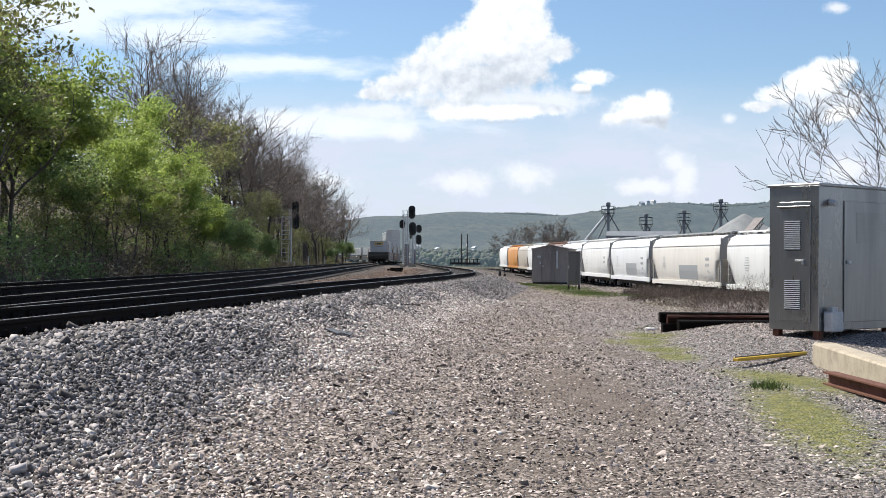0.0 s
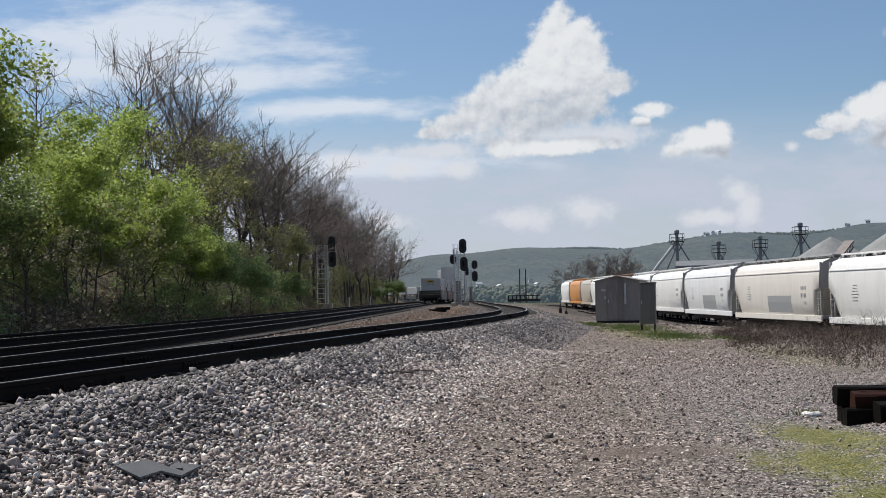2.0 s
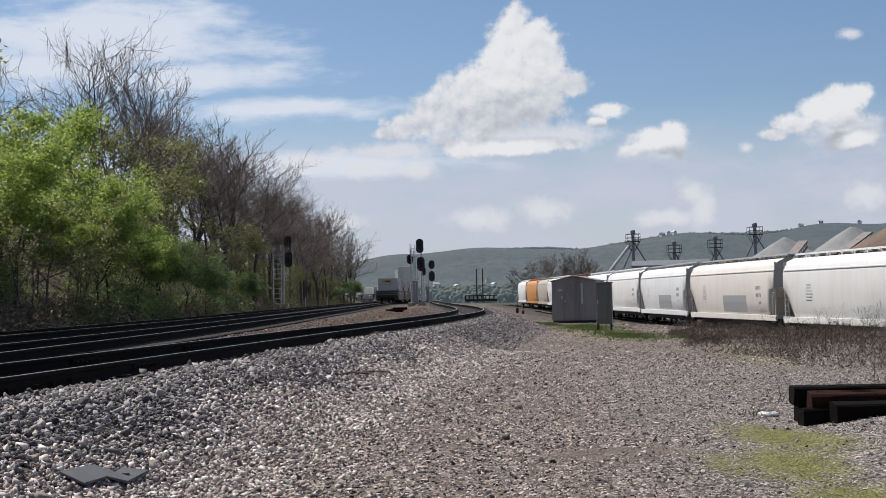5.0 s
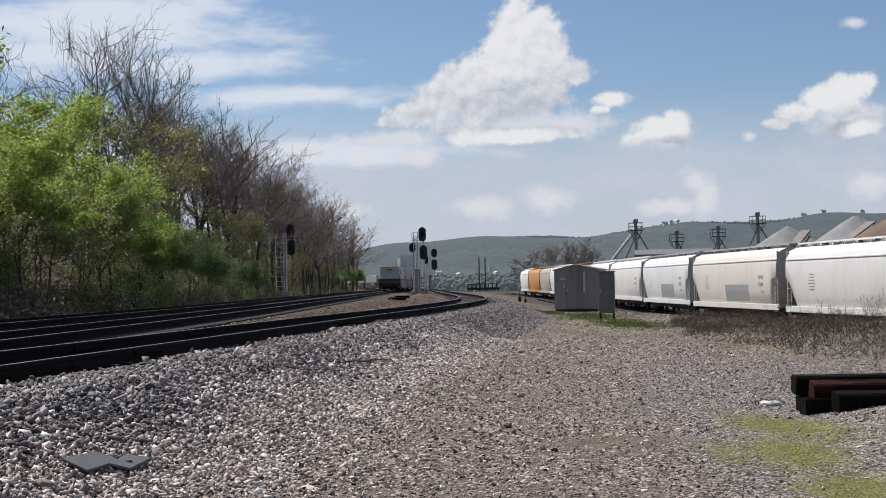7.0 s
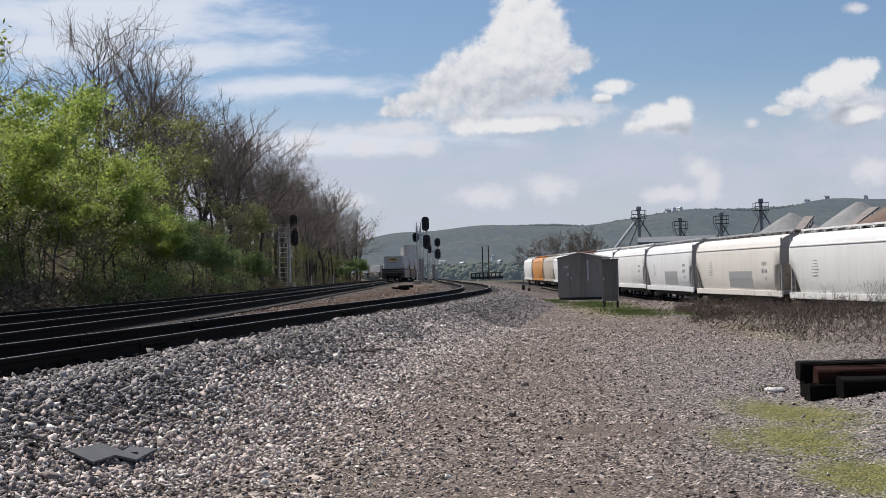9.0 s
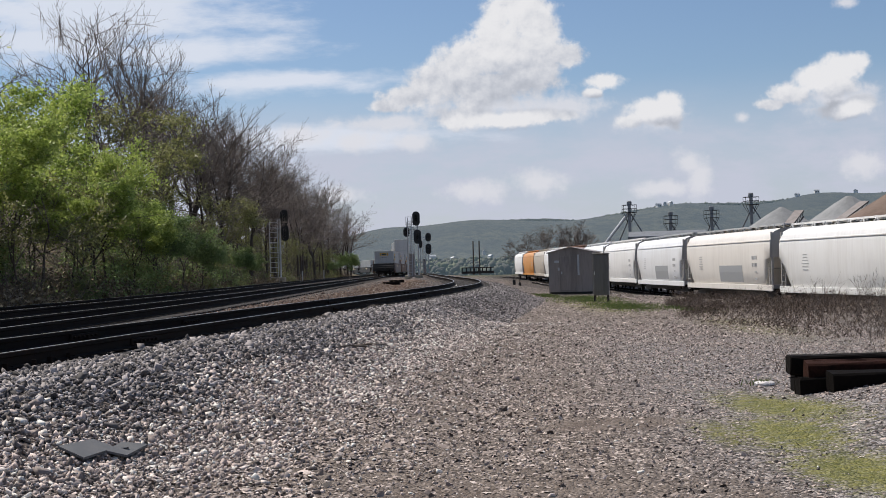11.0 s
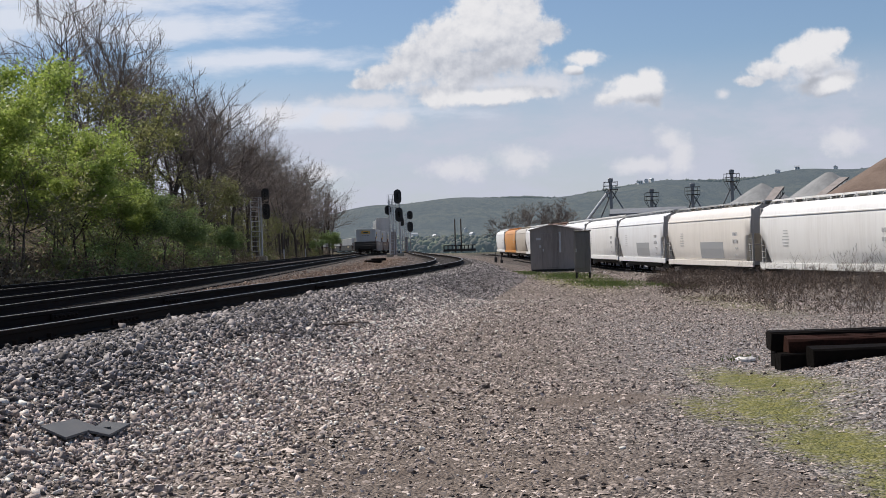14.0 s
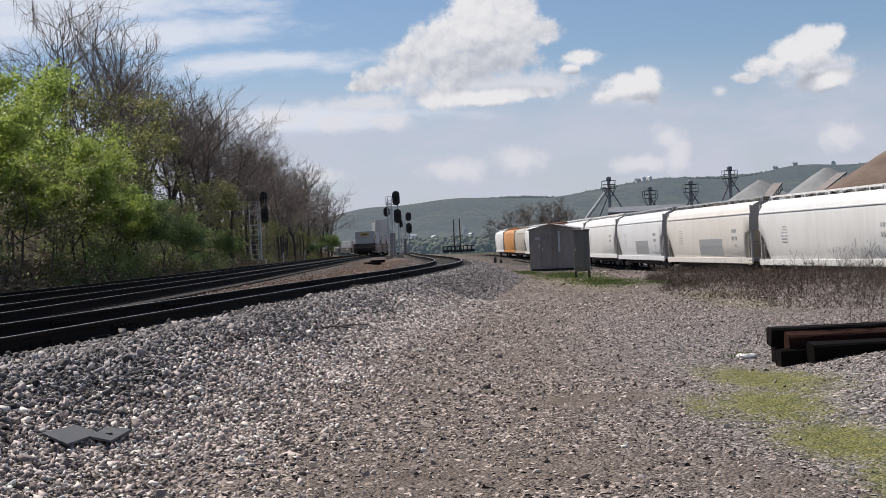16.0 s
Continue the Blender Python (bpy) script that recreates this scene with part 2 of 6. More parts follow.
GROUND = ground_material()
STONE = island("ballast_stone", [(0.0, (0.092, 0.077, 0.069)), (0.4, (0.308, 0.255, 0.232)), (0.72, (0.649, 0.538, 0.489)), (1.0, (0.850, 0.824, 0.749))])
RUSTY_STONE = island("rust_stained_stone", [(0.0, (0.06, 0.035, 0.024)), (0.4, (0.15, 0.085, 0.055)), (0.8, (0.25, 0.17, 0.125)), (1.0, (0.40, 0.35, 0.31))])
DARK_STONE = island("dark_trap_rock", [(0.0, (0.034, 0.030, 0.030)), (0.42, (0.120, 0.107, 0.105)), (0.75, (0.33, 0.296, 0.289)), (1.0, (0.50, 0.454, 0.442))])
PEBBLE = island("gravel_stone", [(0.0, (0.054, 0.043, 0.037)), (0.4, (0.212, 0.169, 0.147)), (0.72, (0.448, 0.367, 0.322)), (1.0, (0.708, 0.599, 0.537))])
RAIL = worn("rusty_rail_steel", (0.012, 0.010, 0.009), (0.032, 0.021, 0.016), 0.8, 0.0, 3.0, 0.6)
RAIL_TOP = worn("polished_rail_head", (0.42, 0.41, 0.40), (0.2, 0.17, 0.15), 0.32, 0.9, 4.0, 0.5)
TIE = worn("creosoted_wood", (0.02, 0.016, 0.014), (0.06, 0.046, 0.038), 0.85, 0.0, 2.0, 0.6, False, 0.4, 0.4)
OLD_TIE = worn("old_creosoted_timber", (0.006, 0.005, 0.0045), (0.015, 0.0115, 0.0095), 0.85, 0.0, 1.6, 0.6, False, 0.3, 0.5)
RED_TIE = worn("reddish_weathered_timber", (0.034, 0.015, 0.011), (0.009, 0.0075, 0.0065), 0.9, 0.0, 2.5, 0.7, False, 0.2, 0.5)
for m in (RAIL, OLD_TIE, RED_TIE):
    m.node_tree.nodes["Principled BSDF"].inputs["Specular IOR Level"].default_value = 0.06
BLACK = worn("sooty_black_steel", (0.02, 0.019, 0.018), (0.06, 0.045, 0.035), 0.6, 0.2, 2.0, 0.5)
SIGNAL_BLACK = worn("matt_black_paint", (0.012, 0.012, 0.013), (0.03, 0.03, 0.03), 0.55, 0.0, 3.0, 0.4)
GALV = worn("galvanised_steel", (0.50, 0.51, 0.52), (0.34, 0.34, 0.34), 0.5, 0.25, 2.0, 0.6)
STEEL_BOX = worn("brushed_aluminium_sheet", (0.30, 0.305, 0.31), (0.21, 0.212, 0.215), 0.32, 0.9, 0.8, 0.5, True)
DARK_BOX = worn("weathered_grey_sheet", (0.29, 0.255, 0.232), (0.14, 0.118, 0.105), 0.6, 0.1, 0.9, 0.6, True)
CASE_BOX = worn("dull_grey_sheet", (0.15, 0.14, 0.135), (0.095, 0.085, 0.08), 0.6, 0.1, 1.2, 0.6, True)
DARK_TRIM = worn("dark_gap", (0.04, 0.04, 0.042), (0.07, 0.07, 0.07), 0.6)
CONCRETE = worn("stained_concrete", (0.42, 0.36, 0.27), (0.22, 0.18, 0.13), 0.9, 0.0, 2.5, 0.7, False, 0.0, 0.5)
RUST = worn("rusted_iron", (0.15, 0.06, 0.035), (0.07, 0.035, 0.025), 0.8, 0.2, 4.0, 0.7, False, 0.0, 0.4)
YELLOW = worn("yellow_paint", (0.65, 0.40, 0.03), (0.3, 0.2, 0.05), 0.55, 0.0, 3.0, 0.4)
RUBBER = worn("grey_rubber_mat", (0.085, 0.088, 0.092), (0.15, 0.147, 0.145), 0.75, 0.0, 3.0, 0.6)
PAPER = worn("crumpled_white_plastic", (0.75, 0.72, 0.68), (0.5, 0.46, 0.42), 0.6, 0.0, 8.0, 0.3)
WELL_BROWN = worn("brown_well_car_paint", (0.23, 0.135, 0.085), (0.12, 0.085, 0.065), 0.6, 0.0, 0.7, 0.6, True)
WELL_GREY = worn("dusty_well_car_paint", (0.27, 0.22, 0.19), (0.15, 0.12, 0.10), 0.6, 0.0, 0.7, 0.6, True)
BOX_WHITE = container_white("white_container_paint", (0.57, 0.57, 0.555))
LABEL_DARK = worn("dark_lettering", (0.03, 0.06, 0.07), (0.06, 0.08, 0.08), 0.6)
BARK = worn("grey_brown_bark", (0.06, 0.048, 0.039), (0.12, 0.10, 0.082), 0.9, 0.0, 3.0, 0.6, False, 0.4, 0.5)
TWIG = worn("bare_twigs", (0.140, 0.114, 0.099), (0.235, 0.193, 0.165), 0.9, 0.0, 1.0, 0.5, False, 0.5)
LEAF_BRIGHT = leafy("fresh_spring_leaves", [(0.0, (0.21, 0.28, 0.06)), (0.5, (0.35, 0.45, 0.10)), (1.0, (0.51, 0.58, 0.17))])
LEAF_DEEP = leafy("deep_green_leaves", [(0.0, (0.112, 0.156, 0.060)), (0.6, (0.206, 0.294, 0.102)), (1.0, (0.325, 0.425, 0.168))])
LEAF_OLIVE = leafy("sparse_olive_leaves", [(0.0, (0.13, 0.13, 0.055)), (0.6, (0.22, 0.225, 0.09)), (1.0, (0.34, 0.345, 0.14))])
WEED = island("dead_weed_stems", [(0.0, (0.036, 0.025, 0.019)), (0.55, (0.085, 0.058, 0.043)), (1.0, (0.27, 0.20, 0.145))], 0.9)
STRAW = island("pale_dry_grass", [(0.0, (0.12, 0.085, 0.05)), (0.5, (0.24, 0.18, 0.11)), (1.0, (0.40, 0.32, 0.20))], 0.9)
GRASS = island("short_green_grass", [(0.0, (0.05, 0.09, 0.015)), (0.5, (0.12, 0.18, 0.03)), (1.0, (0.24, 0.27, 0.07))], 0.8)


# ------------------------------------------------------------ mesh tools
class Mesh:
    """Vertices and faces of one part."""

    def __init__(self):
        self.v, self.f, self.k = [], [], []

    def quad(self, pts, k=0):
        i = len(self.v)
        self.v += [tuple(p) for p in pts]
        self.f.append(tuple(range(i, i + len(pts))))
        self.k.append(k)

    def box(self, c, s, m=None, cut=0.0, k=0):
        """A box with chamfered edges: centre, size, an optional turn m."""
        m = m or Matrix.Identity(4)
        h = [x / 2 for x in s]
        cut = min(cut, min(h) * 0.8)
        i = len(self.v)
        if cut <= 0:
            for z in (-1, 1):
                for x, y in ((-1, -1), (1, -1), (1, 1), (-1, 1)):
                    self.v.append(tuple(m @ Vector((c[0] + x * h[0], c[1] + y * h[1], c[2] + z * h[2]))))
            faces = [(3, 2, 1, 0), (4, 5, 6, 7), (0, 1, 5, 4), (1, 2, 6, 5), (2, 3, 7, 6), (3, 0, 4, 7)]
        else:
            ids = {}
            for x in (-1, 1):
                for y in (-1, 1):
                    for z in (-1, 1):
                        for ax in range(3):
                            p = [x * h[0], y * h[1], z * h[2]]
                            for o in range(3):
                                if o != ax:
                                    p[o] -= math.copysign(cut, p[o])
                            ids[x, y, z, ax] = len(ids)
                            self.v.append(tuple(m @ Vector((c[0] + p[0], c[1] + p[1], c[2] + p[2]))))
            faces = []
            ring = ((-1, -1), (1, -1), (1, 1), (-1, 1))
            for ax in range(3):
                for s1 in (-1, 1):
                    q = []
                    for a, b in ring:
                        key = [0, 0, 0]
                        key[ax], key[(ax + 1) % 3], key[(ax + 2) % 3] = s1, a, b
                        q.append(ids[(*key, ax)])
                    faces.append(tuple(q if s1 > 0 else q[::-1]))
            for ax in range(3):
                a1, a2 = (ax + 1) % 3, (ax + 2) % 3
                for p in (-1, 1):
                    for q in (-1, 1):
                        k0, k1 = [0, 0, 0], [0, 0, 0]
                        k0[ax], k1[ax] = -1, 1
                        for key in (k0, k1):
                            key[a1], key[a2] = p, q
                        f = [ids[(*k0, a1)], ids[(*k1, a1)], ids[(*k1, a2)], ids[(*k0, a2)]]
                        faces.append(tuple(f if p * q < 0 else f[::-1]))
            for x in (-1, 1):
                for y in (-1, 1):
                    for z in (-1, 1):
                        f = [ids[x, y, z, a] for a in range(3)]
                        faces.append(tuple(f if x * y * z > 0 else f[::-1]))
        self.f += [tuple(j + i for j in f) for f in faces]
        self.k += [k] * len(faces)
        return self

    def tube(self, a, b, r, r2=None, n=8, caps=True, k=0):
        a, b = Vector(a), Vector(b)
        r2 = r if r2 is None else r2
        d = b - a
        if d.length < 1e-6:
            return self
        d.normalize()
        u = d.orthogonal().normalized()
        w = d.cross(u)
        i = len(self.v)
        for p, q in ((a, r), (b, r2)):
            for j in range(n):
                t = 2 * math.pi * j / n
                self.v.append(tuple(p + (u * math.cos(t) + w * math.sin(t)) * q))
        for j in range(n):
            e = (j + 1) % n
            self.f.append((i + j, i + e, i + n + e, i + n + j))
        if caps:
            self.f += [tuple(range(i + n - 1, i - 1, -1)), tuple(range(i + n, i + 2 * n))]
        self.k += [k] * (n + (2 if caps else 0))
        return self

    def pipe(self, pts, r, n=6, k=0):
        for a, b in zip(pts, pts[1:]):
            self.tube(a, b, r, None, n, True, k)
        return self

    def loft(self, rings, caps=True, k=0, closed=True):
        """Skin over rings of equal length."""
        i, n = len(self.v), len(rings[0])
        for r in rings:
            self.v += [tuple(p) for p in r]
        for a in range(len(rings) - 1):
            for j in range(n if closed else n - 1):
                e = (j + 1) % n
                self.f.append((i + a * n + j, i + a * n + e, i + (a + 1) * n + e, i + (a + 1) * n + j))
                self.k.append(k)
        if caps:
            self.f += [tuple(range(i + n - 1, i - 1, -1)), tuple(range(i + (len(rings) - 1) * n, i + len(rings) * n))]
            self.k += [k, k]
        return self

    def data(self, name, mats, smooth=False):
        me = bpy.data.meshes.new(name)
        me.from_pydata(self.v, [], self.f)
        for m in mats if isinstance(mats, (list, tuple)) else [mats]:
            me.materials.append(m)
        if any(self.k):
            me.polygons.foreach_set("material_index", self.k)
        if smooth:
            me.polygons.foreach_set("use_smooth", [True] * len(self.f))
        me.update()
        return me


def part(name, mesh, mats, parent=None, label="", smooth=False, at=None):
    """One mesh object, under a thing or part if given."""
    me = mesh if isinstance(mesh, bpy.types.Mesh) else mesh.data(name, mats, smooth)
    ob = new(name, me)
    if parent is not None:
        ob.parent = parent
    if at is not None:
        ob.matrix_basis = at
    if label:
        tagged(ob, label)
    return ob


def thing(name, label, category, at=None, group="", kind=""):
    ob = new(name)
    ob.empty_display_size = 0.2
    if at is not None:
        ob.matrix_basis = at
    return tagged(ob, label, category, group, kind)


def soup(name, verts, faces, mats):
    """A mesh from big arrays; all faces have the same number of corners."""
    me = bpy.data.meshes.new(name)
    n = faces.shape[1]
    me.vertices.add(len(verts)), me.loops.add(faces.size), me.polygons.add(len(faces))
    me.vertices.foreach_set("co", verts.astype(np.float32).ravel())
    me.loops.foreach_set("vertex_index", faces.astype(np.int32).ravel())
    me.polygons.foreach_set("loop_start", np.arange(0, faces.size, n, dtype=np.int32))
    me.materials.append(mats)
    me.update(calc_edges=True)
    return me


def spline(xs, ys):
    """A smooth curve through points."""
    xs, ys = np.array(xs, float), np.array(ys, float)
    m = np.gradient(ys, xs)

    def at(x):
        x = np.clip(np.asarray(x, float), xs[0], xs[-1])
        i = np.clip(np.searchsorted(xs, x) - 1, 0, len(xs) - 2)
        h = xs[i + 1] - xs[i]
        t = (x - xs[i]) / h
        return ((2 * t**3 - 3 * t**2 + 1) * ys[i] + (t**3 - 2 * t**2 + t) * h * m[i]
                + (-2 * t**3 + 3 * t**2) * ys[i + 1] + (t**3 - t**2) * h * m[i + 1])

    return at


# ------------------------------------------------------------ plan: tracks and ground
RAIL_Z = 0.82
near_x = spline([-60, -20, 0, 14, 30, 47, 62, 75, 90, 120, 160, 200, 240, 300, 340, 400],
                [-11, -8.6, -6.9, -5.42, -3.65, -1.6, -0.35, -0.15, -0.6, -2.2, -4.2, -6, -8.5, -15.5, -24, -43])
main_x = spline([-60, 0, 20, 42, 66, 100, 140, 174, 205, 235, 262, 300, 340, 400],
                [-8.8, -8.0, -7.8, -8.0, -8.6, -9.4, -10.5, -11.5, -11.8, -12.2, -14, -20, -29.5, -50])
side_x = spline([-60, 0, 30, 50, 68, 100, 140, 174, 205, 235, 262, 300, 340, 400],
                [-13, -11.2, -10.9, -11.2, -11.9, -13.2, -14.5, -15.5, -15.9, -16.4, -18.2, -24.2, -33.7, -54])
yard_x = spline([-40, 20, 36.7, 55, 73.3, 91.5, 110, 128, 146, 164, 180, 198, 216, 234, 300],
                [43.6, 29.6, 25.6, 22.0, 19.0, 17.0, 15.9, 15.0, 14.2, 13.2, 12.2, 11.6, 10.65, 9.9, 7.1])


def yard_z(y):
    return -1.12 + np.clip((np.asarray(y, float) - 60) / 170, 0, 1) * 0.6


def step(a, b, x):
    t = np.clip((x - a) / (b - a), 0, 1)
    return t * t * (3 - 2 * t)


def ground_z(x, y):
    """Height of the ground."""
    x, y = np.asarray(x, float), np.asarray(y, float)
    s = x - (near_x(y) + 0.75)
    z = 0.605 * (1 - step(0.85, 3.2, s))
    # shallow dips between the tracks
    for gap in ((near_x(y) + main_x(y)) / 2, (main_x(y) + side_x(y)) / 2):
        z = z - 0.12 * np.exp(-((x - gap) / 0.5) ** 2) * (y > 25)
    w = side_x(y) - x
    z = z - 0.3 * step(1.6, 2.6, w) * (1 - step(3.0, 4.0, w)) + 3.2 * step(3.0, 13.0, w) + 9 * step(12, 42, w)
    # the yard lies lower
    q = yard_x(y) - x
    wide = step(42, 54, y)
    drop = step(9.5 + 3.0 * wide, 3.0 + 3.6 * wide, q) * step(-30, 8, y)
    z = z * (1 - drop) + (yard_z(y) - 0.2) * drop
    # gravel mound by the steel cabinet
    z = z + 0.33 * np.exp(-((x - 6.1) / 2.4) ** 4 - ((y - 10.8) / 3.8) ** 4)
    z = z * (1 - step(260, 420, y)) - 3.0 * step(300, 600, y)
    rough = np.sin(x * 1.7 + y * 0.6) * np.sin(y * 0.9 - x * 0.4) * 0.025 + np.sin(x * 0.45 + 1) * np.sin(y * 0.31) * 0.03
    return z + rough * step(0.5, 2.5, s)


def patch(x, y, cx, cy, a, b, turn):
    c, s = math.cos(turn), math.sin(turn)
    dx, dy = x - cx, y - cy
    return np.clip(1.25 - np.sqrt(((dx * c + dy * s) / a) ** 2 + ((dy * c - dx * s) / b) ** 2), 0, 1)


def mossy(x, y):
    """How much moss and short grass covers the gravel."""
    return np.maximum.reduce([patch(x, y, 3.22, 13.6, 0.66, 2.4, 0.12), patch(x, y, 2.82, 11.6, 0.66, 1.7, 0.0), patch(x, y, 2.25, 11.7, 0.35, 1.5, 0.0) * 0.75,
                              patch(x, y, 2.80, 9.4, 0.64, 1.5, 0.0) * 1.1, patch(x, y, 2.75, 7.6, 0.5, 1.3, 0.0), patch(x, y, 2.7, 0.0, 0.7, 4.5, -0.12),
                              patch(x, y, 3.5, 3.6, 0.9, 2.6, 0.2), patch(x, y, 5.0, 52, 2.0, 15, 0.0), patch(x, y, 6.6, 30, 1.5, 9, 0) * 0.6,
                              patch(x, y, 1.6, 29, 1.2, 3, 0.0) * 0.4, patch(x, y, -1.3, 26, 0.5, 5, 0.1) * 0.3])


def worn_dirt(x, y):
    """Bare trodden earth where the gravel is thin."""
    w = np.sin(x * 1.9 + 0.7 * np.sin(y * 0.9)) * np.sin(y * 0.55 + 0.8 * x) * 0.35
    return np.clip(np.maximum.reduce([patch(x, y, 1.5, 12.6, 1.0, 0.55, 0.0), patch(x, y, 0.3, 8.6, 1.5, 1.5, 0.0), patch(x, y, -0.4, 14.5, 0.5, 4.5, 0.06) * 0.8,
                                      patch(x, y, 1.9, 8.0, 0.8, 2.0, 0.2) * 0.7, patch(x, y, 0.4, 24, 0.6, 8.0, 0.02) * 0.8, patch(x, y, 0.8, 2.0, 1.2, 5.0, 0.0) * 0.8, patch(x, y, 0.6, -4.0, 1.5, 4.0, 0.0) * 0.8]) + w, 0, 1)


def build_ground():
    xs = np.concatenate([-np.geomspace(2500, 32, 26), np.arange(-30, -10, 0.6), np.arange(-10, 9, 0.2),
                         np.arange(9, 30, 0.6), np.geomspace(31, 2500, 26)])
    ys = np.concatenate([-np.geomspace(400, 22, 10), np.arange(-20, 26, 0.25), np.arange(26, 80, 0.6),
                         np.arange(80, 300, 3.0), np.geomspace(305, 3500, 26)])
    gx, gy = np.meshgrid(xs, ys)
    x, y = gx.ravel(), gy.ravel()
    z = ground_z(x, y)
    n, m = len(xs), len(ys)
    i = (np.arange(m - 1)[:, None] * n + np.arange(n - 1)[None]).ravel()
    me = soup("ground", np.stack([x, y, z], 1), np.stack([i, i + 1, i + n + 1, i + n], 1), GROUND)
    s = x - (near_x(y) + 0.75)
    w = side_x(y) - x
    q = yard_x(y) - x
    masks = dict(
        ballast=np.maximum.reduce([(1 - step(2.2, 3.5, s + 0.25 * np.sin(y * 1.3))) * (1 - step(2.0, 3.2, w)), step(15, 11, q) * step(40, 52, y) * step(4.5, 7.5, x), step(6.5, 3.0, q) * (y > 20), 0.7 * step(55, 85, y)]),
        # painted shade along every track, under the cars and beside the yard track
        oily=np.maximum.reduce([np.exp(-((x - c(y)) / 1.5) ** 8) for c in (near_x, main_x, side_x)] + [np.exp(-((x - yard_x(y)) / 2.9) ** 6), 0.6 * step(15, 11, q) * step(40, 52, y) * step(5.5, 8.0, x)]) * 0.9,
        rusty=np.exp(-((x - (near_x(y) + main_x(y)) / 2) / 1.3) ** 4) * step(24, 34, y) * (1 - step(110, 160, y)) * 0.75,
        soil=np.maximum(step(2.6, 4.0, w), step(15, 10, q) * step(5.6, 7.4, x) * 0.85 * (1 - step(66, 90, y)) * (1 - np.exp(-((x - yard_x(y)) / 2.9) ** 6))),
        blue=step(0.4, 3.0, x - 0.02 * y) * (1 - step(18, 40, y)),
        moss=mossy(x, y),
        dirt=worn_dirt(x, y),
        field=step(250, 420, y) + step(-200, -240, x) + step(60, 120, x) * step(-5, 5, y))
    for key, v in masks.items():
        a = me.attributes.new(key, "FLOAT", "POINT")
        a.data.foreach_set("value", np.clip(v, 0, 1).astype(np.float32))
    ob = new("ground", me)
    me.polygons.foreach_set("use_smooth", [True] * len(me.polygons))
    return tagged(ob, "grey-brown gravel ground with mossy patches and stone ballast", "ground", "", "structure")


ground = build_ground()


# ------------------------------------------------------------ tracks
RAIL_SHAPE = [(-0.07, 0), (0.07, 0), (0.07, 0.012), (0.012, 0.03), (0.012, 0.11), (0.036, 0.125), (0.036, 0.165), (0.024, 0.172),
              (-0.024, 0.172), (-0.036, 0.165), (-0.036, 0.125), (-0.012, 0.11), (-0.012, 0.03), (-0.07, 0.012)]


def heading(path, y):
    d = (path(y + 0.5) - path(y - 0.5))
    return np.arctan(d)


def lay_track(label, path, z_top, y0, y1, ties, gauge=1.51):
    track = thing("railway_track", label, "railway track", kind="structure")
    ys = np.concatenate([np.arange(y0, min(y1, 120), 1.5), np.arange(120, y1, 4.0)]) if y1 > 120 else np.arange(y0, y1, 1.5)
    zt = z_top if callable(z_top) else (lambda y: np.zeros_like(np.asarray(y, float)) + z_top)
    for side in (-1, 1):
        mesh = Mesh()
        rings = []
        for y in ys:
            a = float(heading(path, y))
            cx, cz = float(path(y)), float(zt(y)) - 0.172
            rings.append([(cx + (side * gauge / 2 + u) * math.cos(a), y - (side * gauge / 2 + u) * math.sin(a), cz + v) for u, v in RAIL_SHAPE])
        mesh.loft(rings)
        n = len(RAIL_SHAPE)
        for i in range(len(mesh.f) - 2):
            if i % n == 7:
                mesh.k[i] = 1
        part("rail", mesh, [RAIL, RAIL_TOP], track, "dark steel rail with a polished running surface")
    shape = Mesh().box((0, 0, -0.09), (2.6, 0.23, 0.18), None, 0.012).data("tie", TIE)
    plate = Mesh()
    for side in (-1, 1):
        plate.box((side * gauge / 2, 0, 0.008), (0.36, 0.18, 0.016), None, 0.004)
        for e in (-1, 1):
            plate.tube((side * gauge / 2 + e * 0.09, 0.05, 0.0), (side * gauge / 2 + e * 0.09, 0.05, 0.05), 0.014, None, 5)
            plate.box((side * gauge / 2 + e * 0.10, -0.13, 0.04), (0.05, 0.03, 0.09))
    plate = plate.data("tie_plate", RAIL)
    rng = random.Random(len(label))
    y, count = y0, 0
    while y < y1 and count < ties:
        a = -float(heading(path, y)) + rng.uniform(-0.02, 0.02)
        m = Matrix.Translation((float(path(y)) + rng.uniform(-0.05, 0.05), y, float(zt(y)) - 0.172 - 0.018)) @ Matrix.Rotation(a, 4, "Z")
        t = part("tie", shape, None, track, at=m)
        if count < 60:
            part("tie_plate", plate, None, t)
        y += 0.52
        count += 1
    return track


siding = lay_track("curving siding track on dark timber ties and grey ballast", near_x, RAIL_Z, -16, 360, 220)
lay_track("main line track beside the siding, dark oily ties", main_x, RAIL_Z + 0.03, -16, 390, 220)
lay_track("second main line track along the wooded bank", side_x, RAIL_Z + 0.08, -16, 390, 160)
lay_track("low yard track under the parked hopper cars", yard_x, yard_z, 20, 290, 120)


def spur_x(y):
    return yard_x(y) - 4.5 + 2.6 * step(110, 200, np.asarray(y, float))


lay_track("rusty weed-grown yard track beside the parked cars", spur_x, lambda y: ground_z(spur_x(y), y) + 0.2, 44, 190, 120)


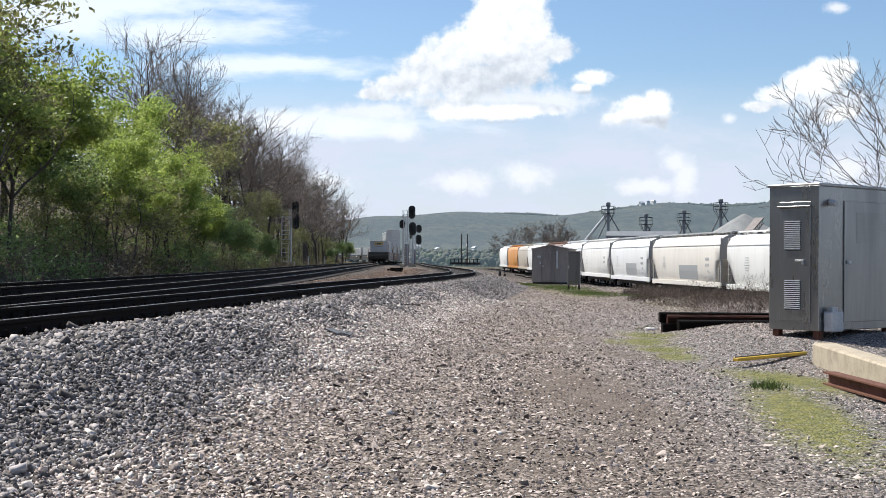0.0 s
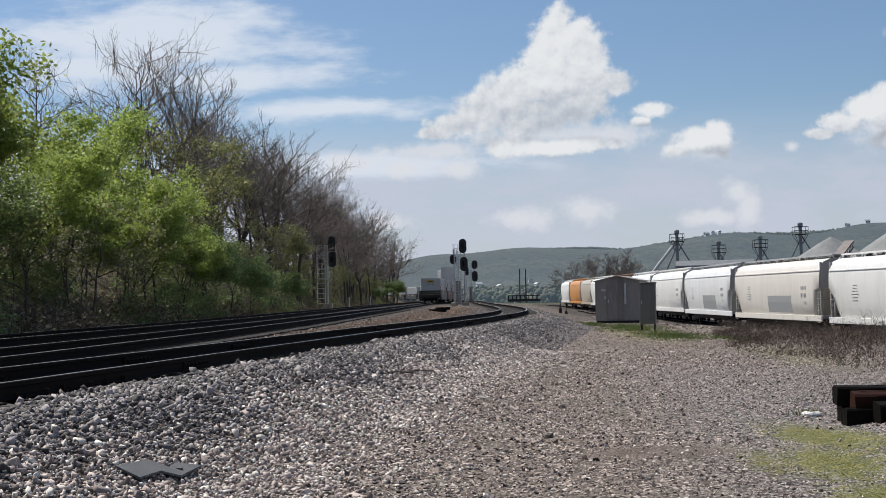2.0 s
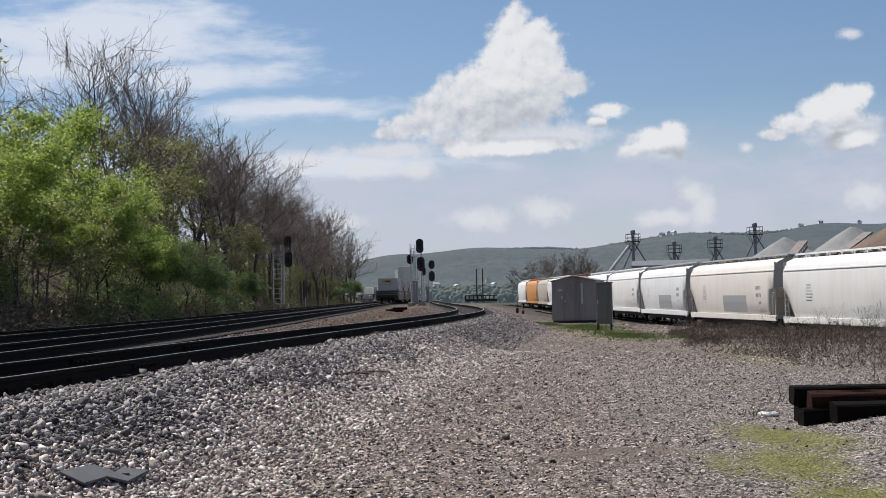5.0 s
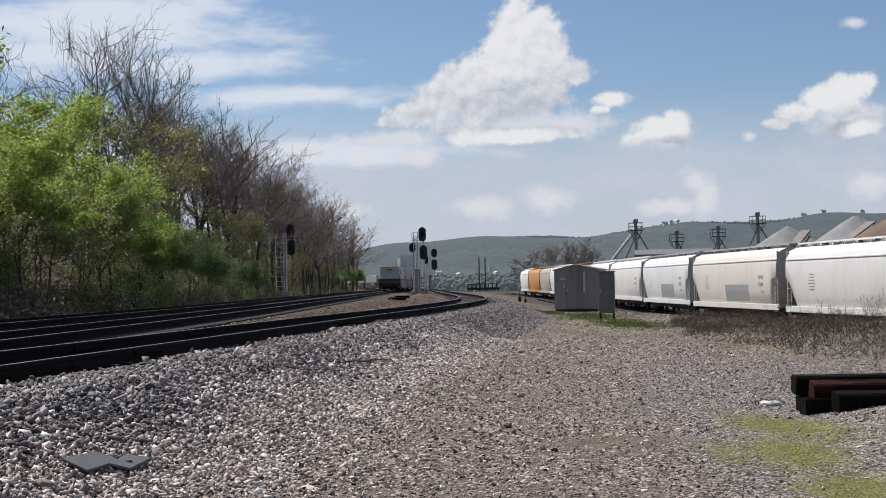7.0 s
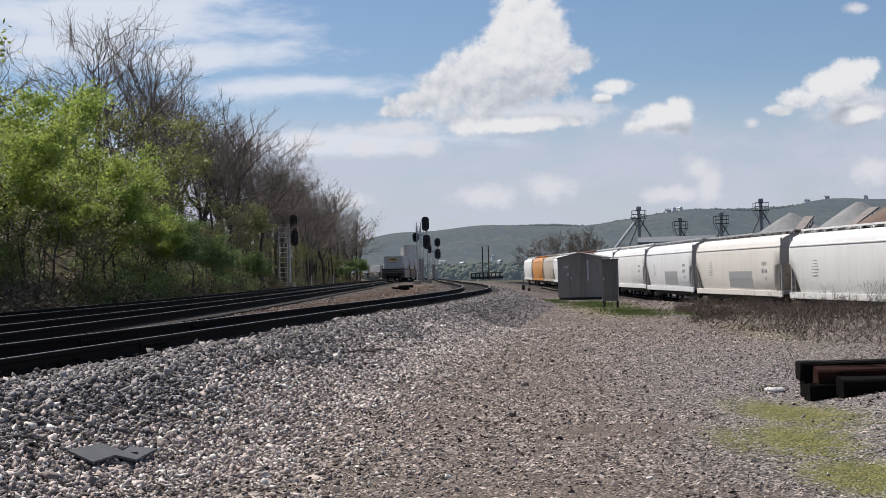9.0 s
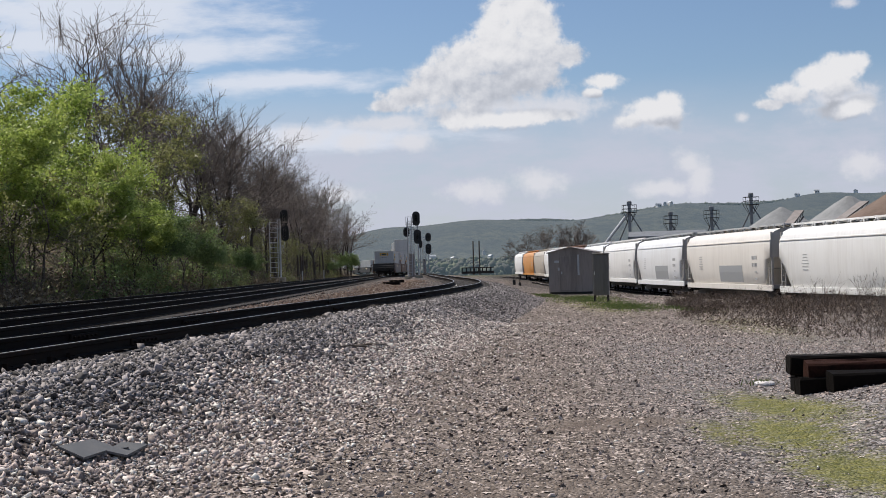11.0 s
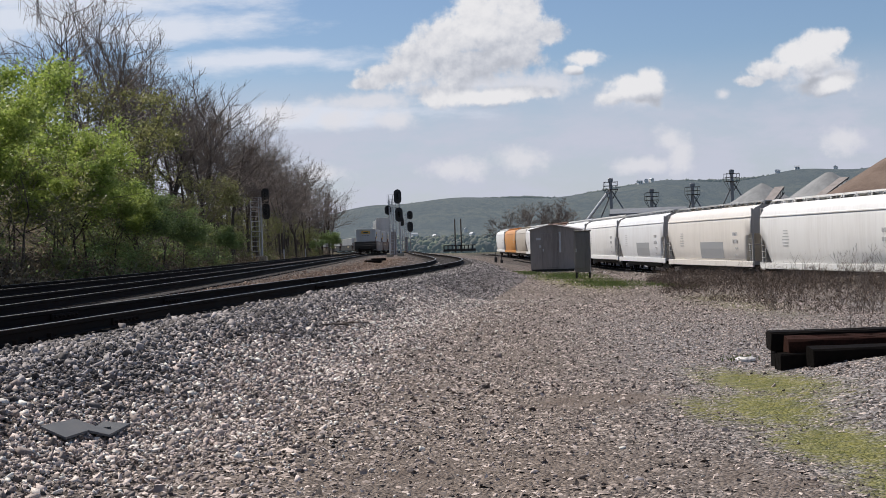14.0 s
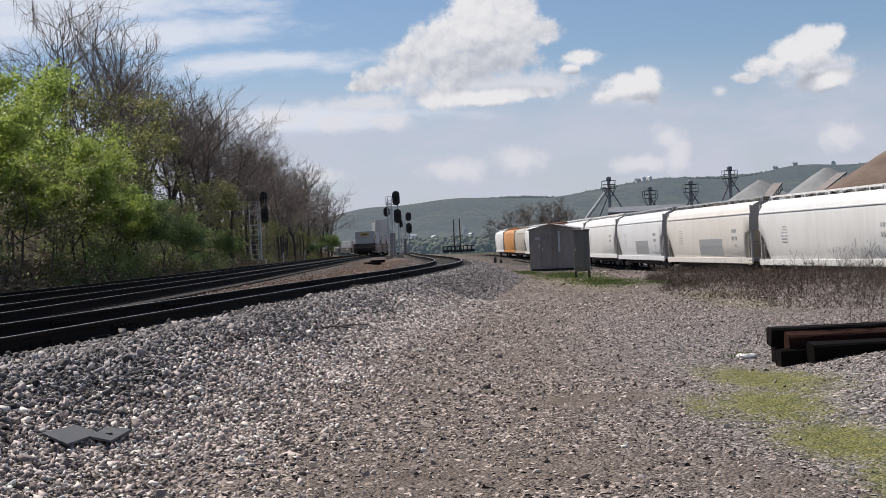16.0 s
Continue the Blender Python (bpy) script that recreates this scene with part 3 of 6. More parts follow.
def joint_bars():
    """Bolted joint bars on the siding rails."""
    for side, ys in ((1, (16.9, 29.0, 41.0, 53.0)), (-1, (18.6, 23.4, 35.0, 47.0))):
        for y in ys:
            a = float(heading(near_x, y))
            j = Mesh()
            for e in (-1, 1):
                j.box((e * 0.035, 0, 0.07), (0.03, 0.92, 0.09), None, 0.008)
                for k in range(6):
                    j.tube((e * 0.045, -0.38 + k * 0.152, 0.07), (e * 0.085, -0.38 + k * 0.152, 0.07), 0.018, None, 6)
            part("joint_bar", j, RAIL, siding, "bolted steel joint bar",
                 at=Matrix.Translation((float(near_x(y)) + side * 0.755 * math.cos(a), y, RAIL_Z - 0.172)) @ Matrix.Rotation(-a, 4, "Z"))


joint_bars()


# ------------------------------------------------------------ wheels and trucks
def truck(parent, x, mats=None):
    """A two-axle freight truck whose rails run along x."""
    t = Mesh()
    for side in (-1, 1):
        y = side * 1.0
        ring = [(-1.2, 0.42), (-1.2, 0.58), (-0.55, 0.72), (0.55, 0.72), (1.2, 0.58), (1.2, 0.42), (0.5, 0.36), (-0.5, 0.36)]
        t.loft([[(x + a, y - 0.07, b) for a, b in ring], [(x + a, y + 0.07, b) for a, b in ring]])
    t.box((x, 0, 0.6), (0.4, 2.0, 0.25))
    f = part("truck_frame", t, BLACK, parent)
    for e in (-0.88, 0.88):
        for side in (-1, 1):
            w = Mesh()
            prof = [(0.0, 0.16), (0.0, 0.40), (0.02, 0.455), (0.10, 0.455), (0.13, 0.42), (0.13, 0.36), (0.06, 0.33), (0.06, 0.1)]
            rings = []
            for j in range(20):
                q = 2 * math.pi * j / 20
                rings.append([(x + e + r * math.cos(q), side * (0.70 + o), 0.455 + r * math.sin(q)) for o, r in prof])
            w.loft(rings + [rings[0]], caps=False)
            part("wheel", w, RAIL, f)


# ------------------------------------------------------------ covered hopper cars
HOPPER_L = 17.6


def hopper(label, paint, patch_paint):
    """A covered hopper along x, its rail level at z = 0."""
    car = thing("hopper_car", label, "rail car", group="parked hopper cars")
    h = HOPPER_L / 2 - 0.25
    body = Mesh()
    prof = [(1.42, 1.0), (1.50, 1.25), (1.58, 1.9), (1.60, 2.6), (1.58, 3.5), (1.50, 3.95), (1.32, 4.22), (0.9, 4.40), (0.0, 4.47)]

    def ring(x, low):
        pts = []
        for w, z in prof:
            zz = max(z, low)
            pts.append((w, zz))
        full = [(x, w, z) for w, z in pts] + [(x, -w, z) for w, z in pts[-2::-1]]
        return full

    xs = [(-h, 2.75), (-h + 0.12, 2.7), (-h + 1.25, 1.0), (0, 1.0), (h - 1.25, 1.0), (h - 0.12, 2.7), (h, 2.75)]
    body.loft([ring(x, low) for x, low in xs])
    body.k[-2:] = [1, 1]
    body_data = body.data("body", [paint, END_DIRT_SHADE], True)
    for j in (-2, -1):
        body_data.polygons[len(body.f) + j].use_smooth = False
    body_ob = part("body", body_data, None, car)

    def skin(x0, x1, z0, z1, side, off=0.008):
        """A thin sheet that follows the curved side."""
        m = Mesh()
        pw, pz = [p[0] for p in prof[:5]], [p[1] for p in prof[:5]]
        rings = []
        for z in np.linspace(z0, z1, 6):
            w = float(np.interp(z, pz, pw))
            rings.append([(x0, side * (w + off), float(z)), (x1, side * (w + off), float(z)), (x1, side * (w - 0.02), float(z)), (x0, side * (w - 0.02), float(z))])
        return m.loft(rings)
    # round-cornered roof edge rib and panel seams
    seam = Mesh()
    for side in (-1, 1):
        seam.box((0, side * 1.565, 3.72), (2 * h - 0.1, 0.05, 0.07), None, 0.01)
    part("seam", seam, paint, body_ob)
    for side in (-1, 1):
        s = Mesh()
        s.box((0, side * 1.52, 0.98), (2 * h + 0.3, 0.09, 0.34), None, 0.015)
        part("side_sill", s, paint, car)
    for e in (-1, 1):
        p = Mesh()
        for side in (-1, 1):
            p.box((e * (h - 0.05), side * 1.46, 2.6), (0.12, 0.12, 3.2), None, 0.01)
            p.box((e * (h - 0.5), side * 1.46, 1.55), (0.08, 0.08, 1.3), Matrix.Identity(4))
            for z in np.arange(0.75, 2.5, 0.34):
                p.tube((e * (h - 0.08), side * 1.55, float(z)), (e * (h - 0.55), side * 1.55, float(z)), 0.018, None, 5)
        p.box((e * (h + 0.02), 0, 1.05), (0.16, 2.9, 0.22), None, 0.01)
        p.tube((e * (h - 0.1), -1.4, 2.1), (e * (h - 0.1), 1.4, 2.1), 0.03, None, 6)
        part("end_frame", p, END_DIRT_SHADE, car)
        sl = Mesh()
        sl.loft([[(e * (h - 0.2), y, 2.74), (e * (h - 1.45), y, 0.9), (e * (h - 1.6), y, 0.9), (e * (h - 0.35), y, 2.74)] for y in (-1.36, 1.36)])
        part("slope_sheet", sl, SLOPE_DARK, car, "dark sloping end sheet")
        cp = Mesh()
        cp.box((e * (h + 0.32), 0, 0.85), (0.5, 0.22, 0.25), None, 0.03)
        cp.box((e * (h + 0.55), 0.05, 0.85), (0.12, 0.3, 0.3), None, 0.03)
        part("coupler", cp, BLACK, car)
    gr = Mesh()
    for x in (-5.4, -1.8, 1.8, 5.4):
        ringa = [(x - 1.5, -1.2, 1.0), (x + 1.5, -1.2, 1.0), (x + 1.5, 1.2, 1.0), (x - 1.5, 1.2, 1.0)]
        ringb = [(x - 0.4, -0.5, 0.35), (x + 0.4, -0.5, 0.35), (x + 0.4, 0.5, 0.35), (x - 0.4, 0.5, 0.35)]
        if abs(x) < 5:
            gr.loft([ringb, ringa])
    gr.box((0, 0, 0.86), (2 * h - 1.0, 0.6, 0.36))
    # plain black block added to stand in for the shade under the car
    gr.box((0, 0, 0.74), (2 * h - 5.4, 2.3, 0.5), None, 0.12)
    part("hopper_chute", gr, BLACK, car, "black outlet gates and centre sill, with an added block for underside shade")
    # running board on the roof
    rb = Mesh()
    rb.box((0, 0, 4.62), (2 * h + 0.3, 1.5, 0.05))
    for side in (-1, 1):
        rb.box((0, side * 0.74, 4.62), (2 * h + 0.3, 0.05, 0.10))
        for x in np.linspace(-h, h, 13):
            rb.box((float(x), side * 0.72, 4.5), (0.06, 0.08, 0.2))
            rb.tube((float(x), side * 0.95, 4.38), (float(x), side * 0.74, 4.66), 0.022, None, 5)
    part("running_board", rb, GALV if patch_paint else paint, car, "galvanised roof walkway")
    lid = Mesh().box((0, 0, 4.55), (1.3, 0.7, 0.14), None, 0.03).data("roof_hatch", paint)
    for x in np.linspace(-h + 1.5, h - 1.5, 8):
        part("roof_hatch", lid, None, car, at=Matrix.Translation((float(x), 0, 0)))
    rng = random.Random(len(label))
    for side in (-1, 1):
        if patch_paint:
            part("painted_panel", skin(-2.9 - 0.6 * side, 1.7 - 0.6 * side, 1.28, 2.3, side), patch_paint, car, "flat grey painted-over panel")
        marks = Mesh()
        for row in range(4):
            x0 = -h * 0.72 * side
            for j in range(4 if row < 2 else 2):
                marks.box((x0 + j * 0.24, side * 1.61, 2.75 - row * 0.42), (0.15, 0.01, 0.2 if row < 2 else 0.1))
        for row in range(6):
            marks.box((h * 0.6 * side, side * 1.606, 2.9 - row * 0.16), (rng.uniform(0.4, 0.9), 0.01, 0.035))
        tagged(part("stencil", marks, GREY_MARK, car, "faded unreadable grey stencil marks"), kind="stuff")
    for x in (-h + 1.9, h - 1.9):
        truck(car, x)
    return car


# car ends: grime, plus their shade put into a darker paint than the sides
END_DIRT_SHADE = worn("grimy_car_end", (0.40, 0.385, 0.37), (0.17, 0.15, 0.13), 0.7, 0.0, 1.0, 0.6, True)
SLOPE_DARK = worn("sooty_slope_sheet", (0.035, 0.028, 0.023), (0.08, 0.06, 0.045), 0.8)
GREY_MARK = worn("faded_grey_stencil", (0.45, 0.45, 0.45), (0.6, 0.6, 0.6), 0.6, 0.0, 3.0, 0.4)
PATCH_GREY = worn("grey_painted_patch", (0.33, 0.34, 0.35), (0.42, 0.42, 0.42), 0.55, 0.0, 2.0, 0.4)


def car_paint(name, c, dirt=(0.42, 0.38, 0.33)):
    return worn(name, c, dirt, 0.42, 0.0, 0.35, 0.22, True)


PAINTS = dict(
    white=car_paint("white_hopper_paint", (0.84, 0.835, 0.815)), cream=car_paint("cream_hopper_paint", (0.80, 0.76, 0.70)),
    cool=car_paint("cool_white_hopper_paint", (0.81, 0.82, 0.825)), tan=car_paint("tan_hopper_paint", (0.50, 0.44, 0.36)),
    orange=car_paint("orange_hopper_paint", (0.62, 0.27, 0.05), (0.4, 0.2, 0.08)), brown=car_paint("brown_hopper_paint", (0.28, 0.15, 0.09), (0.2, 0.12, 0.08)))
CARS = [("white", True), ("cream", True), ("cool", True), ("white", False), ("cool", False), ("brown", False), ("white", False), ("tan", False), ("orange", False), ("white", False)]
CAR_Y = [64.2, 82.4, 100.8, 119, 137, 155, 172, 189, 207, 225]
for i, ((tone, panel), y) in enumerate(zip(CARS, CAR_Y)):
    words = {"white": "dusty white covered hopper car", "cream": "cream covered hopper car", "cool": "pale grey-white covered hopper car",
             "tan": "tan covered hopper car", "orange": "orange covered hopper car", "brown": "brown covered hopper car"}[tone]
    car = hopper(words + (" with a grey panel on its side" if panel and i else " parked on the yard track"), PAINTS[tone], PATCH_GREY if panel and i else None)
    a = math.pi / 2 - float(np.arctan((yard_x(y + 8) - yard_x(y - 8)) / 16))
    car.matrix_basis = Matrix.Translation((float(yard_x(y)), y, float(yard_z(y)))) @ Matrix.Rotation(a, 4, "Z")


# ------------------------------------------------------------ container train
WELL_L = 19.4


def writing(text, size, m):
    """Flat letters, centred, as a mesh."""
    c = bpy.data.curves.new("lettering", "FONT")
    c.body, c.size, c.align_x, c.align_y, c.extrude = text, size, "CENTER", "CENTER", 0.004
    c.resolution_u = 2
    ob = bpy.data.objects.new("lettering", c)
    me = bpy.data.meshes.new_from_object(ob)
    bpy.data.objects.remove(ob)
    me.transform(m)
    me.materials.append(LABEL_DARK)
    return me


def container(label, at, group, panel=True):
    """A ribbed 53-foot container along x, its floor at z = 0."""
    box = thing("shipping_container", label, "container", at, group)
    l, w, h = 16.1, 2.59, 2.9
    b = Mesh().box((0, 0, h / 2), (l - 0.2, w - 0.1, h - 0.1))
    part("body", b, BOX_WHITE, box)
    ribs = Mesh()
    for side in (-1, 1):
        for x in np.arange(-l / 2 + 0.45, l / 2 - 0.3, 0.42):
            y = side * (w / 2 - 0.05)
            ribs.loft([[(x - 0.11, y, z), (x - 0.06, y + side * 0.04, z), (x + 0.06, y + side * 0.04, z), (x + 0.11, y, z)] for z in (0.15, h - 0.12)], caps=False, closed=False)
    tagged(part("side_rib", ribs, BOX_WHITE, box), kind="stuff")
    fr = Mesh()
    for x in (-l / 2, l / 2):
        for y in (-1, 1):
            fr.box((x * 0.993, y * (w / 2 - 0.06), h / 2), (0.16, 0.14, h), None, 0.015)
        for z in (0.07, h - 0.06):
            fr.box((x * 0.993, 0, z), (0.14, w - 0.26, 0.13), None, 0.01)
    for y in (-1, 1):
        for z in (0.07, h - 0.06):
            fr.box((0, y * (w / 2 - 0.05), z), (l - 0.4, 0.11, 0.12), None, 0.01)
        fr.box((-l / 2 + 1.6, y * (w / 2 + 0.002), h / 2), (0.14, 0.06, h - 0.28))
        fr.box((l / 2 - 1.6, y * (w / 2 + 0.002), h / 2), (0.14, 0.06, h - 0.28))
    part("frame", fr, BOX_WHITE, box)
    if panel:
        p = part("sign_panel", Mesh().box((-l / 2 - 0.035, 0, h - 0.45), (0.012, 1.15, 0.36)), YELLOW, box, "yellow painted panel")
        part("lettering", Mesh().box((-l / 2 - 0.045, 0, h - 0.45), (0.008, 0.7, 0.16)), LABEL_DARK, p)
        part("lettering", writing("Intermodal", 0.2, Matrix.Translation((-l / 2 - 0.04, 0, h - 0.86)) @ Matrix.Rotation(-math.pi / 2, 4, "Z") @ Matrix.Rotation(math.pi / 2, 4, "X")), None, box, "dark lettering")
        for y in (-1, 1):
            p = part("sign_panel", Mesh().box((-l / 2 + 3.2, y * (w / 2 + 0.012), h - 0.85), (2.6, 0.02, 0.9)), YELLOW, box, "yellow painted panel")
            part("lettering", Mesh().box((-l / 2 + 3.2, y * (w / 2 + 0.026), h - 0.82), (2.0, 0.012, 0.38)), LABEL_DARK, p)
            turn = Matrix.Rotation(0.0 if y < 0 else math.pi, 4, "Z") @ Matrix.Rotation(math.pi / 2, 4, "X")
            part("lettering", writing("Intermodal", 0.62, Matrix.Translation((-l / 2 + 3.2, y * (w / 2 + 0.02), h - 1.75)) @ turn), None, box, "dark green lettering")
    doors = Mesh()
    for y in (-0.95, -0.35, 0.35, 0.95):
        doors.tube((-l / 2 - 0.05, y, 0.15), (-l / 2 - 0.05, y, h - 0.15), 0.02, None, 6)
    doors.box((-l / 2 - 0.02, 0, h * 0.48), (0.03, 2.2, 0.05))
    doors.box((-l / 2 - 0.02, 0, h * 0.3), (0.03, 2.2, 0.05))
    part("door_bar", doors, GALV, box)
    return box


def well_car(label, paint, at, tail=False):
    car = thing("well_car", label, "rail car", at, "container train")
    l = WELL_L
    for side in (-1, 1):
        s = Mesh()
        prof = [(-l / 2 + 1.5, 0.45), (l / 2 - 1.5, 0.45), (l / 2 - 1.1, 0.7), (l / 2 - 1.1, 1.62), (-l / 2 + 1.1, 1.62), (-l / 2 + 1.1, 0.7)]
        s.loft([[(x, side * 1.42, z) for x, z in prof], [(x, side * 1.55, z) for x, z in prof]])
        s.box((0, side * 1.56, 1.60), (l - 2.2, 0.14, 0.1), None, 0.02)
        s.box((0, side * 1.50, 0.45), (l - 3.2, 0.2, 0.12), None, 0.02)
        part("side_wall", s, paint, car)
        mk = Mesh()
        for x in (-5.5, -3.0, -1.5, 1.2, 4.0):
            mk.box((x, side * 1.556, 1.3), (0.5 if x != -3.0 else 1.6, 0.012, 0.12 if x != -3.0 else 0.35))
        part("reflector", mk, PALE_MARK, car)
    fl = Mesh().box((0, 0, 0.38), (l - 3.0, 2.7, 0.12))
    part("well_floor", fl, BLACK, car)
    for e in (-1, 1):
        p = Mesh()
        p.box((e * (l / 2 - 0.55), 0, 1.05), (1.5, 2.8, 0.16), None, 0.02)
        p.box((e * (l / 2 - 0.1), 0, 0.95), (0.4, 0.5, 0.35), None, 0.03)
        p.box((e * (l / 2 - 1.2), 0, 1.2), (0.14, 2.9, 0.6), None, 0.02)
        part("platform", p, BLACK, car)
        g = Mesh()
        for side in (-1, 1):
            for x in (0.25, 0.7):
                g.tube((e * (l / 2 - x), side * 1.4, 0.5), (e * (l / 2 - x), side * 1.4, 2.2), 0.03, None, 6)
            for z in np.arange(0.6, 2.2, 0.35):
                g.tube((e * (l / 2 - 0.25), side * 1.4, float(z)), (e * (l / 2 - 0.7), side * 1.4, float(z)), 0.02, None, 5)
        part("ladder", g, RUST, car, "rusty end ladder")
        truck(car, e * (l / 2 - 0.75 if not tail or e > 0 else l / 2 - 1.1))
    if tail:
        b = Mesh()
        b.tube((-l / 2 + 0.9, -0.9, 1.5), (-l / 2 + 0.9, 0.4, 1.5), 0.16, None, 12)
        part("brake_cylinder", b, RUST, car)
        e = Mesh().box((-l / 2 + 0.1, 0, 1.0), (0.2, 2.9, 0.75), None, 0.03).box((-l / 2 + 0.5, 0, 1.5), (0.3, 2.9, 0.35), None, 0.03)
        part("end_sill", e, BLACK, car, "black end sill and coupler plate")
    return car


PALE_MARK = worn("pale_reflector_paint", (0.6, 0.5, 0.3), (0.4, 0.35, 0.3), 0.5)
arc_y = np.arange(150, 398, 0.25)
arc_s = np.concatenate([[0], np.cumsum(np.hypot(np.diff(arc_y), np.diff(main_x(arc_y))))])


def along(s):
    y = float(np.interp(s, arc_s, arc_y))
    return y, float(main_x(y))


s0 = float(np.interp(172.5, arc_y, arc_s))
for i in range(11):
    ya, xa = along(s0 + i * (WELL_L + 0.5) + 2)
    yb, xb = along(s0 + (i + 1) * (WELL_L + 0.5) - 2)
    a = math.atan2(yb - ya, xb - xa)
    m = Matrix.Translation(((xa + xb) / 2, (ya + yb) / 2, RAIL_Z + 0.03)) @ Matrix.Rotation(a, 4, "Z")
    paint = WELL_GREY if i != 1 else WELL_BROWN
    well_car("dusty brown well car" + (" at the end of the container train" if i == 0 else " of the container train"), paint if i < 3 else BLACK, m, i == 0)
    container("white ribbed container low in a well car", m @ Matrix.Translation((0, 0, 0.46)), "containers on the train", i < 6)
    if i in (3, 4):
        container("white ribbed container stacked on another", m @ Matrix.Translation((0, 0, 3.38)), "containers on the train", False)


# ------------------------------------------------------------ instrument house, relay case, steel cabinet
PALE_METAL = worn("pale_bare_metal", (0.72, 0.73, 0.74), (0.55, 0.55, 0.55), 0.45, 0.1, 3.0, 0.3)


def instrument_house():
    a = Matrix.Translation((4.27, 69.0, float(ground_z(4.5, 69)))) @ Matrix.Rotation(radians(-14), 4, "Z")
    t = thing("instrument_house", "weathered grey sheet-metal instrument house with a low gable roof", "cabinet", a)
    w, l, h = 2.38, 3.0, 2.25
    b = Mesh()
    pts = [(0, 0.12), (w, 0.12), (w, h), (w / 2, h + 0.22), (0, h)]
    b.loft([[(x, 0, z) for x, z in pts], [(x, l, z) for x, z in pts]])
    part("body", b, DARK_BOX, t)
    r = Mesh()
    for x0, z0, x1, z1 in ((-0.08, h + 0.0, w / 2, h + 0.27), (w + 0.08, h + 0.0, w / 2, h + 0.27)):
        r.loft([[(x0, y, z0), (x1, y, z1), (x1, y, z1 - 0.05), (x0, y, z0 - 0.05)] for y in (-0.08, l + 0.08)])
    part("roof", r, DARK_BOX, t)
    d = Mesh().box((1.05, -0.02, 1.12), (0.85, 0.04, 1.85), None, 0.01)
    door = part("door", d, DARK_BOX, t, "closed grey door")
    k = Mesh().box((0.72, -0.06, 1.15), (0.05, 0.05, 0.14), None, 0.01)
    part("handle", k, GALV, door)
    bar = Mesh().box((1.62, -0.03, 1.55), (0.10, 0.05, 1.1), None, 0.01)
    part("conduit", bar, GALV, t, "pale vertical conduit")
    n = Mesh()
    for j in range(3):
        n.box((0.55 + j * 0.14, -0.01, 1.35), (0.09, 0.02, 0.16))
    n.box((0.45, -0.012, 1.75), (0.25, 0.02, 0.12))
    part("marking", n, GREY_MARK, t)
    f = Mesh().box((w / 2, l / 2, 0.06), (w - 0.1, l - 0.1, 0.14))
    part("skid", f, BLACK, t)


def relay_case():
    x, y = 5.05, 53.0
    a = Matrix.Translation((x, y, float(ground_z(x, y)) - 0.01)) @ Matrix.Rotation(radians(-10), 4, "Z")
    t = thing("relay_case", "tall narrow grey metal relay case on four short legs", "cabinet", a)
    part("body", Mesh().box((0.36, 0.3, 1.125), (0.64, 0.6, 1.69), None, 0.02), CASE_BOX, t)
    part("lid", Mesh().box((0.36, 0.3, 1.99), (0.70, 0.68, 0.05), None, 0.015), CASE_BOX, t)
    door = part("door", Mesh().box((0.36, -0.015, 1.18), (0.55, 0.03, 1.45), None, 0.008), CASE_BOX, t)
    part("handle", Mesh().box((0.12, -0.05, 1.2), (0.03, 0.04, 0.14), None, 0.006), GALV, door)
    for px in (0.09, 0.63):
        for py in (0.06, 0.54):
            part("leg", Mesh().box((px, py, 0.16), (0.06, 0.06, 0.46)), BLACK, t)


